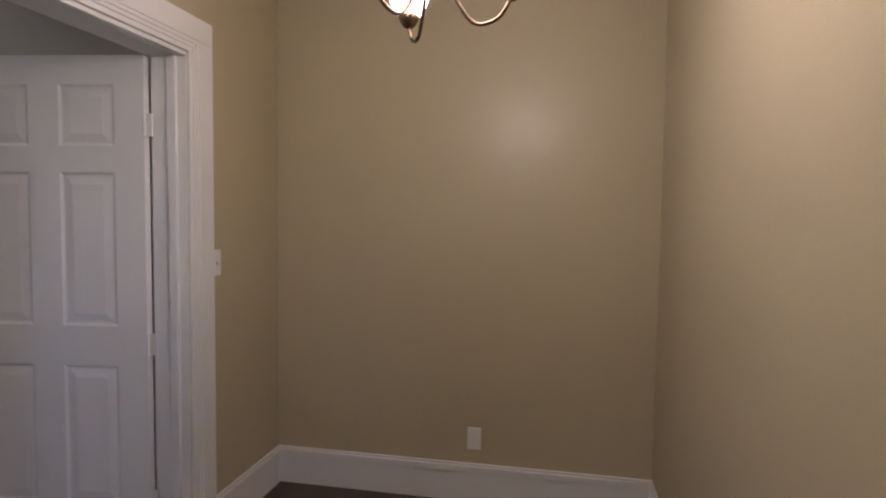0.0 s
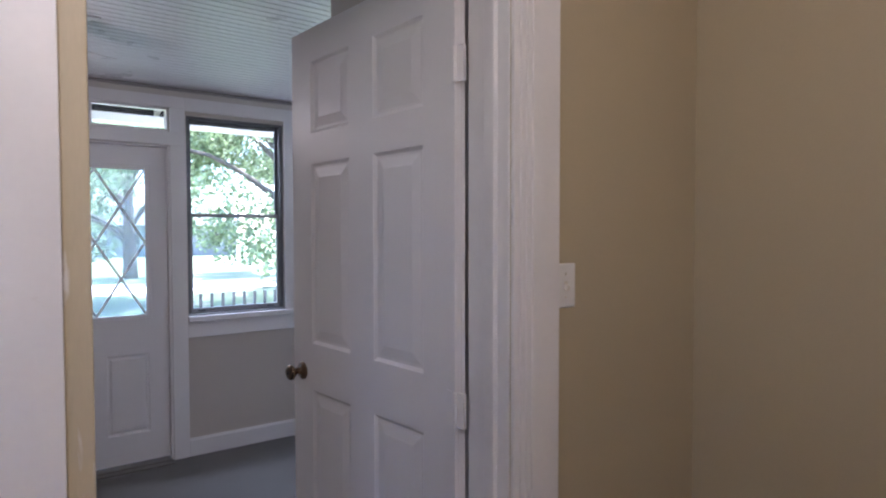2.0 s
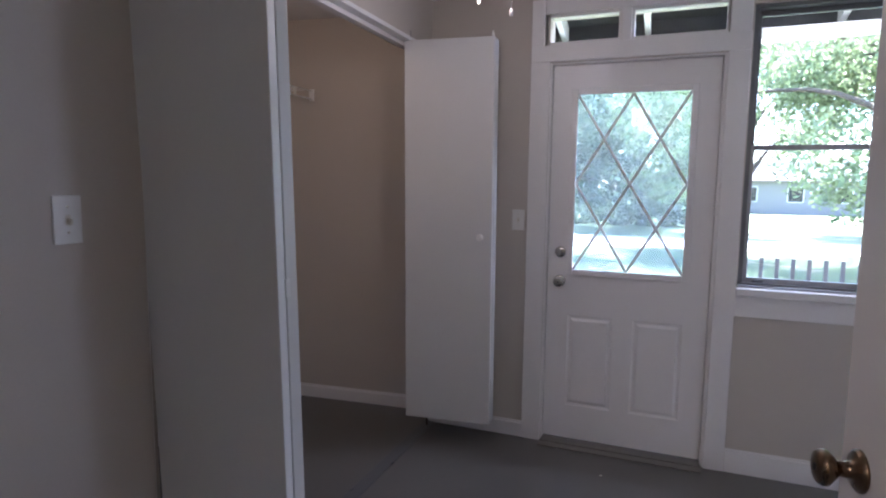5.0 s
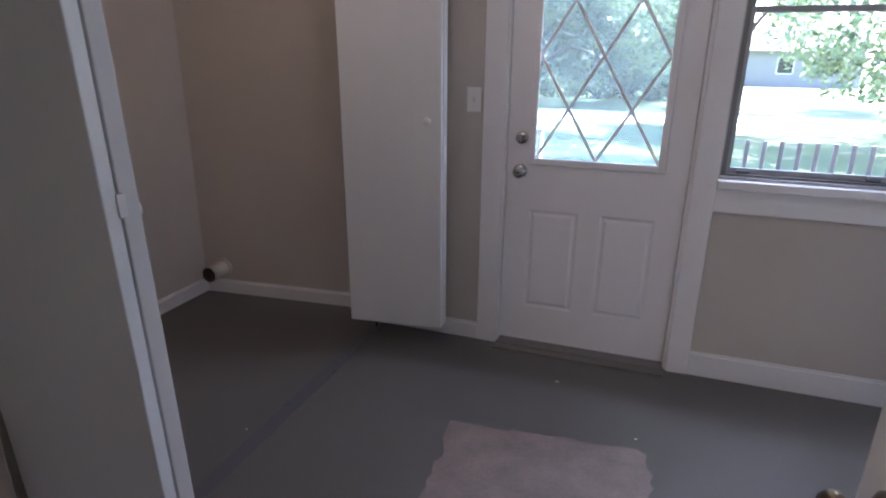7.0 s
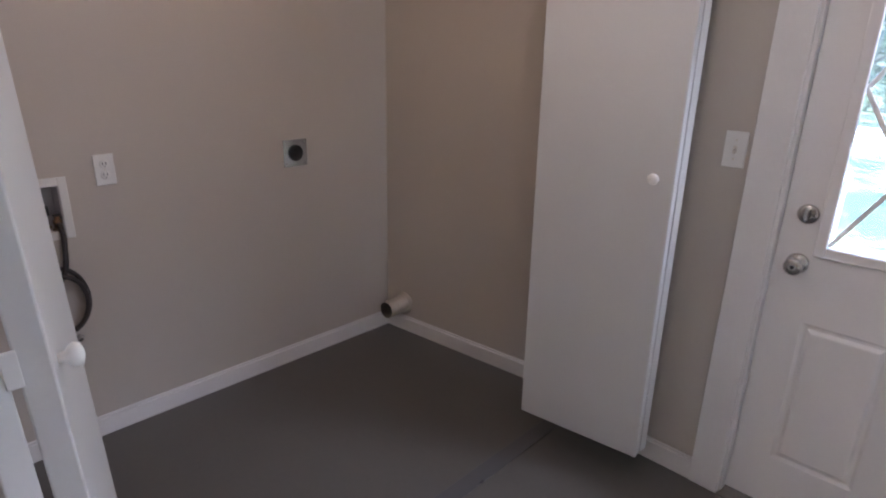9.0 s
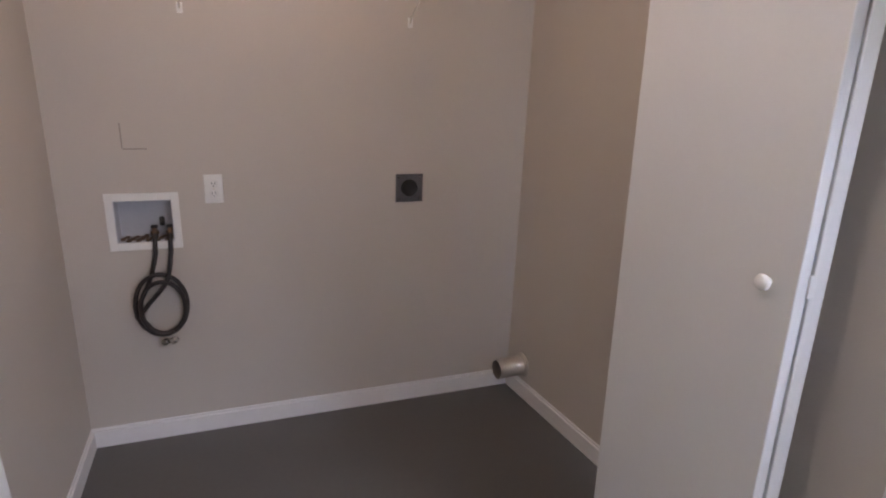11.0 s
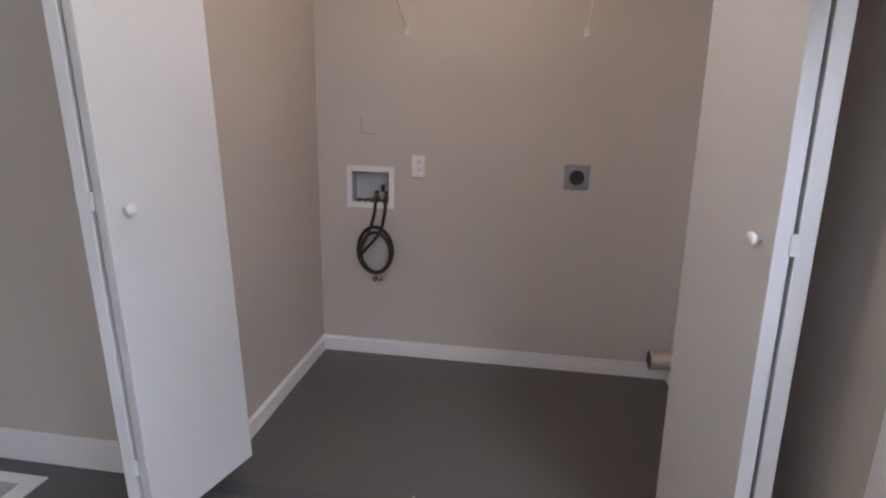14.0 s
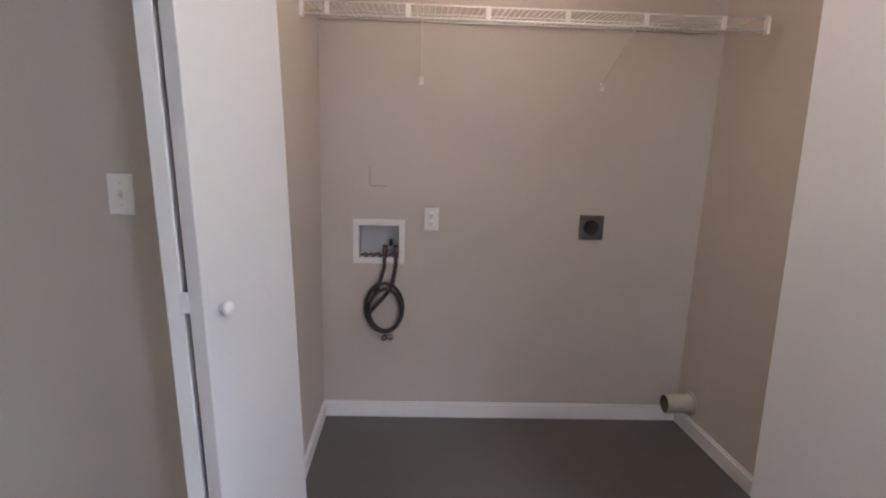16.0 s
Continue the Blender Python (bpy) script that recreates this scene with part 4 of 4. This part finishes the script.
part("canopy", lathe([(0.06, DCEIL), (0.058, DCEIL - 0.012), (0.03, DCEIL - 0.03), (0.01, DCEIL - 0.036)], n=24), BRASS_OLD, ch)
for k in range(3):
    a = radians(31 + 120 * k)
    m = Matrix.Rotation(a, 4, "Z")
    arm = part("arm", tube([m @ Vector(p) for p in curve_points([(0.016, 0, CZ + 0.09), (0.045, 0, CZ + 0.02), (0.09, 0, CZ - 0.045), (0.14, 0, CZ - 0.04), (0.168, 0, CZ + 0.0), (0.17, 0, CZ + 0.02)], 6)], 0.0042, 8), BRASS_OLD, ch, "curved bronze arm")
    hm = m @ pose(0.17, 0, CZ)
    part("holder", lathe([(0.006, -0.005), (0.014, 0.0), (0.022, 0.012), (0.026, 0.022), (0.024, 0.026)], hm, 18), BRASS_OLD, arm)
    part("shade", lathe([(0.022, 0.024), (0.036, 0.034), (0.046, 0.060), (0.049, 0.09), (0.047, 0.12), (0.050, 0.138), (0.047, 0.138), (0.043, 0.12), (0.044, 0.09), (0.030, 0.05), (0.01, 0.04)], hm, 24), SHADE_GLASS, arm, "glowing frosted glass shade")

# ---- outdoors ----
GZ = -0.55
structure("ground", boxes((-300, 300, 0.14, 600, GZ - 0.4, GZ), (-300, 300, -300, -5.3, GZ - 0.4, GZ), (-300, -3.4, -5.3, 0.14, GZ - 0.4, GZ), (3.5, 300, -5.3, 0.14, GZ - 0.4, GZ)), GRASS, "mown lawn with pale patches", "lawn")
bm = bmesh.new()
for k in range(40):
    x0, x1 = -60 + k * 3, -57 + k * 3
    y0, y1 = [17.0 + 0.8 * math.sin(x * 0.06) for x in (x0, x1)]
    vs = [bm.verts.new(p) for p in ((x0, y0, GZ + 0.02), (x1, y1, GZ + 0.02), (x1, y1 + 4.2, GZ + 0.03), (x0, y0 + 4.2, GZ + 0.03))]
    bm.faces.new(vs)
bmesh.ops.remove_doubles(bm, verts=bm.verts, dist=0.001)
structure("road", bm, GRAVEL, "pale sunlit gravel drive across the lawn", "road")

structure("porch_floor", boxes((-2.2, 4.6, 0.14, 1.66, -0.5, -0.145)), DECK, "grey porch deck", "porch")
for k in range(11):
    y0 = 0.145 + k * 0.14
    structure("deck_board", boxes((-2.2, 4.6, y0, y0 + 0.134, -0.145, -0.12)), DECK, "grey painted porch board", "board")
roof = thing("porch_roof", "shed porch roof with dark boards and pale rafters", "porch roof")
part("beam", boxes((-2.2, 4.6, 1.44, 1.56, 2.43, 2.505), bevel=0.004), PORCH_WHITE, roof, "white painted beam")
slope = (2.52 - 2.86) / (1.5 - 0.14)
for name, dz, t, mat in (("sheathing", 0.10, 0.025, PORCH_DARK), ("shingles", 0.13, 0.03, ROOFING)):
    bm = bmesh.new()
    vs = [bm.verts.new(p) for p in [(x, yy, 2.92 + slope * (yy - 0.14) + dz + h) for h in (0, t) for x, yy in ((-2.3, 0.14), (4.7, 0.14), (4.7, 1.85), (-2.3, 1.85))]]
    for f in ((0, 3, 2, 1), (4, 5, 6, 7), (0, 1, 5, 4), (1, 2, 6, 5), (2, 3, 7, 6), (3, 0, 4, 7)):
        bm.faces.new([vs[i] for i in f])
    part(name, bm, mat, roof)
for k in range(12):
    x = -2.05 + k * 0.61
    bm = bmesh.new()
    vs = [bm.verts.new(p) for p in [(x + w, yy, 2.92 + slope * (yy - 0.14) + h) for w in (-0.02, 0.02) for yy, h in ((0.14, -0.03), (1.8, -0.03), (1.8, 0.10), (0.14, 0.10))]]
    for f in ((0, 1, 2, 3), (7, 6, 5, 4), (0, 4, 5, 1), (1, 5, 6, 2), (2, 6, 7, 3), (3, 7, 4, 0)):
        bm.faces.new([vs[i] for i in f])
    part("rafter", bm, PORCH_WHITE, roof)
# added near-black board blocks the gap, so the transoms look onto dark
part("fascia", boxes((-2.2, 4.6, 1.60, 1.625, 2.45, 2.80)), PORCH_DARK, roof, "added dark board closing the gap over the beam")
for x in (-2.1, 4.5):
    p = thing("porch_post", "square white painted porch post", "post", "porch posts", pose(x, 1.5, -0.12))
    part("shaft", boxes((-0.048, 0.048, -0.048, 0.048, 0, 2.55), bevel=0.006), PORCH_WHITE, p)
    part("foot", boxes((-0.062, 0.062, -0.062, 0.062, 0, 0.12), bevel=0.005), PORCH_WHITE, p)
for xa, xb in ((-2.05, -0.19), (0.98, 4.45)):
    r = thing("porch_railing", "picket porch railing, darkened to grey as if backlit", "railing", "porch railings", pose(0, 1.5, -0.12))
    part("rail", boxes((xa, xb, -0.02, 0.02, 0.62, 0.66), bevel=0.004), PICKET_BACKLIT, r)
    part("rail", boxes((xa, xb, -0.02, 0.02, 0.12, 0.16), bevel=0.004), PICKET_BACKLIT, r)
    x = xa + 0.05
    while x < xb - 0.02:
        part("picket", boxes((x - 0.013, x + 0.013, -0.038, -0.020, 0.06, 1.06), bevel=0.003), PICKET_BACKLIT, r)
        x += 0.098
for x in (-0.14, 0.93):
    nw = thing("newel_post", "short white newel post at the porch steps", "post", "newel posts", pose(x, 1.5, -0.12))
    part("shaft", boxes((-0.045, 0.045, -0.045, 0.045, 0, 1.04), bevel=0.005), PORCH_WHITE, nw)
    part("cap", boxes((-0.055, 0.055, -0.055, 0.055, 1.04, 1.07), bevel=0.006), PORCH_WHITE, nw)


def leaf_cloud(centres, count, size, seed, squash=0.8):
    """Many small leaf quads round a set of clump centres (x, y, z, radius)."""
    r = np.random.RandomState(seed)
    cs = np.array(centres)
    pick = r.choice(len(cs), count, p=cs[:, 3] ** 2 / (cs[:, 3] ** 2).sum())
    d = r.normal(size=(count, 3))
    d /= np.linalg.norm(d, axis=1, keepdims=True)
    rad = cs[pick, 3] * (0.45 + 0.6 * r.rand(count) ** 0.6)
    pos = cs[pick, :3] + d * rad[:, None] * (1, 1, squash)
    u = r.normal(size=(count, 3))
    u /= np.linalg.norm(u, axis=1, keepdims=True)
    v = np.cross(u, r.normal(size=(count, 3)))
    v /= np.linalg.norm(v, axis=1, keepdims=True)
    s = size * (0.6 + 0.8 * r.rand(count))[:, None]
    quad = np.stack([pos - u * s, pos + v * s * 0.55, pos + u * s, pos - v * s * 0.55], 1).reshape(-1, 3)
    me = bpy.data.meshes.new("leaves")
    me.from_pydata(quad.tolist(), [], np.arange(count * 4).reshape(-1, 4).tolist())
    return me


def tree(name, x, y, height, spread, seed, mat, leaves, size, low=0.3, label="leafy green tree standing on the lawn"):
    r = random.Random(seed)
    g = thing(name, label, "tree", "trees beyond the porch", pose(x, y, GZ))
    top = height * 0.72
    pts = [(0, 0, -0.1), (r.uniform(-0.1, 0.1), r.uniform(-0.1, 0.1), top * 0.4), (r.uniform(-0.4, 0.4), r.uniform(-0.4, 0.4), top)]
    base = 0.022 * height + 0.06
    part("trunk", tube(curve_points(pts, 5), [base * (1 - 0.075 * k) for k in range(11)], 10), BARK, g)
    clumps = []
    for k in range(16):
        a, z0 = r.uniform(0, 6.28), height * (low + 0.5 * k / 16)
        reach = spread * r.uniform(0.45, 1.0) * (1 - 0.5 * max(0, k / 16 - 0.5))
        end = (reach * math.cos(a), reach * math.sin(a), z0 + height * r.uniform(0.02, 0.18))
        mid = (end[0] * 0.5, end[1] * 0.5, (z0 + end[2]) / 2 + 0.06 * height)
        part("limb", tube(curve_points([(0, 0, z0 * 0.9), mid, end], 4), [base * 0.36 * (1 - 0.1 * j) for j in range(9)], 6), BARK, g)
        for q in range(3):
            clumps.append((end[0] + r.uniform(-1, 1) * spread * 0.28, end[1] + r.uniform(-1, 1) * spread * 0.28, end[2] + r.uniform(-0.8, 0.5) * spread * 0.18, spread * r.uniform(0.14, 0.30)))
    for q in range(8):
        clumps.append((r.uniform(-0.5, 0.5) * spread, r.uniform(-0.5, 0.5) * spread, height * r.uniform(0.7, 0.98), spread * r.uniform(0.2, 0.34)))
    me = leaf_cloud(clumps, leaves, size, seed)
    me.materials.append(mat)
    ob = new("crown", me)
    ob.parent = g
    return g


tree("tree", 6.6, 12.5, 10.5, 5.4, 3, LEAF_A, 72000, 0.066, low=0.20, label="broad pale green tree close to the porch")
tree("tree", -5.2, 27, 11, 4.6, 5, LEAF_B, 34000, 0.10, low=0.1, label="dense dark green tree beyond the drive")
tree("tree", 3.4, 25, 12, 4.6, 7, LEAF_A, 22000, 0.10, low=0.14)
tree("tree", 13, 24, 12, 5.0, 9, LEAF_A, 40000, 0.10, low=0.24)
tree("tree", 21, 34, 13, 5.5, 12, LEAF_B, 32000, 0.12, low=0.12)
tree("tree", -14, 32, 13, 5.5, 14, LEAF_B, 32000, 0.12, low=0.12)
tree("tree", 11.5, 15, 10.5, 4.0, 15, LEAF_A, 20000, 0.07, low=0.24)
# far woods
cl = []
r = random.Random(21)
for k in range(150):
    x = -70 + k * 1.0 + r.uniform(-1, 1)
    for q in range(3 if x < 3 or x > 24 else 0):
        cl.append((x, 46 + r.uniform(-4, 6), GZ + 1.2 + q * 3.2 + r.uniform(-1, 1), r.uniform(1.6, 3.2)))
me = leaf_cloud(cl, 90000, 0.30, 22)
me.materials.append(LEAF_B)
tagged(new("far_woods", me), "far green wood edge behind the lawn", "woods", kind="stuff")
bm = bmesh.new()
cl = [(-12 + k * 0.9 + r.uniform(-0.3, 0.3), 29 + r.uniform(-0.6, 0.6), GZ + 0.5, r.uniform(0.5, 0.9)) for k in range(16)]
me = leaf_cloud(cl, 8000, 0.10, 25)
me.materials.append(LEAF_B)
tagged(new("hedge", me), "low green hedge beyond the drive", "hedge", kind="stuff")

house = thing("far_house", "low grey house beyond the trees", "house", m=pose(9.5, 52, GZ))
part("wall", boxes((-5, 5, -3, 3, 0, 2.6)), material("grey_far_siding", (0.27, 0.27, 0.28), 0.7, spread=0.1), house)
bm = bmesh.new()
vs = [bm.verts.new(p) for p in ((-5.4, -3.4, 2.6), (5.4, -3.4, 2.6), (5.4, 3.4, 2.6), (-5.4, 3.4, 2.6), (-5.4, 0, 4.3), (5.4, 0, 4.3))]
for f in ((0, 1, 5, 4), (2, 3, 4, 5), (0, 4, 3), (1, 2, 5), (0, 3, 2, 1)):
    bm.faces.new([vs[i] for i in f])
part("roof", bm, ROOFING, house)
for x in (-3.2, 0, 3.2):
    w = part("window", boxes((x - 0.5, x + 0.5, -3.04, -2.99, 1.0, 2.1)), STAR_GLASS, house)
    part("frame", boxes((x - 0.58, x - 0.5, -3.06, -2.99, 0.95, 2.15), (x + 0.5, x + 0.58, -3.06, -2.99, 0.95, 2.15), (x - 0.5, x + 0.5, -3.06, -2.99, 2.1, 2.18), (x - 0.5, x + 0.5, -3.06, -2.99, 0.92, 1.0)), PORCH_WHITE, w)
# unseen roof and shell over the rooms, added to keep daylight to the openings
structure("house_roof", boxes((-3.4, 3.5, -5.3, 0.14, 3.0, 3.15), (-2.1, 3.3, -2.94, 0.0, 2.7, 2.78)), ROOFING, "unseen roof deck over the rooms, blocks stray daylight", "roof")
structure("wall_outer_shell", boxes((-3.4, -3.2, -5.3, 0.13, GZ, 3.0), (EAST_X + 0.13, 3.5, -5.3, 0.13, GZ, 3.0), (-3.2, -2.0, 0.0, 0.13, GZ, 3.0), (-3.2, -2.7, -5.3, -5.19, GZ, 3.0), (-1.6, EAST_X + 0.13, -5.3, -5.19, GZ, 3.0), (-2.7, -1.6, -5.3, -5.19, GZ, 1.5), (-2.7, -1.6, -5.3, -5.19, 2.3, 3.0)), SIDING, "unseen plain outer shell, blocks stray daylight", "wall")

# boards of the nook floor
rng = random.Random(31)
y = NOOK_Y
k = 0
base_mesh = {}
while y < PART_Y0 - 0.001:
    x = -3.08 + (k % 3) * -0.4
    while x < FAR_X:
        a, b = max(x, -3.08), min(x + 1.2, FAR_X)
        if b - a > 0.02:
            key = round(b - a, 3)
            if key not in base_mesh:
                base_mesh[key] = finish("floor_board", boxes((0.0008, key - 0.0008, 0, 0.0812, 0, 0.012)), FLOOR_DARK)
            ob = new("floor_board", base_mesh[key])
            ob.parent = bpy.data.objects["floor_nook"]
            ob.location = (a, min(y, PART_Y0 - 0.082), DFLOOR - 0.012)
        x += 1.2
    y += 0.0825
    k += 1
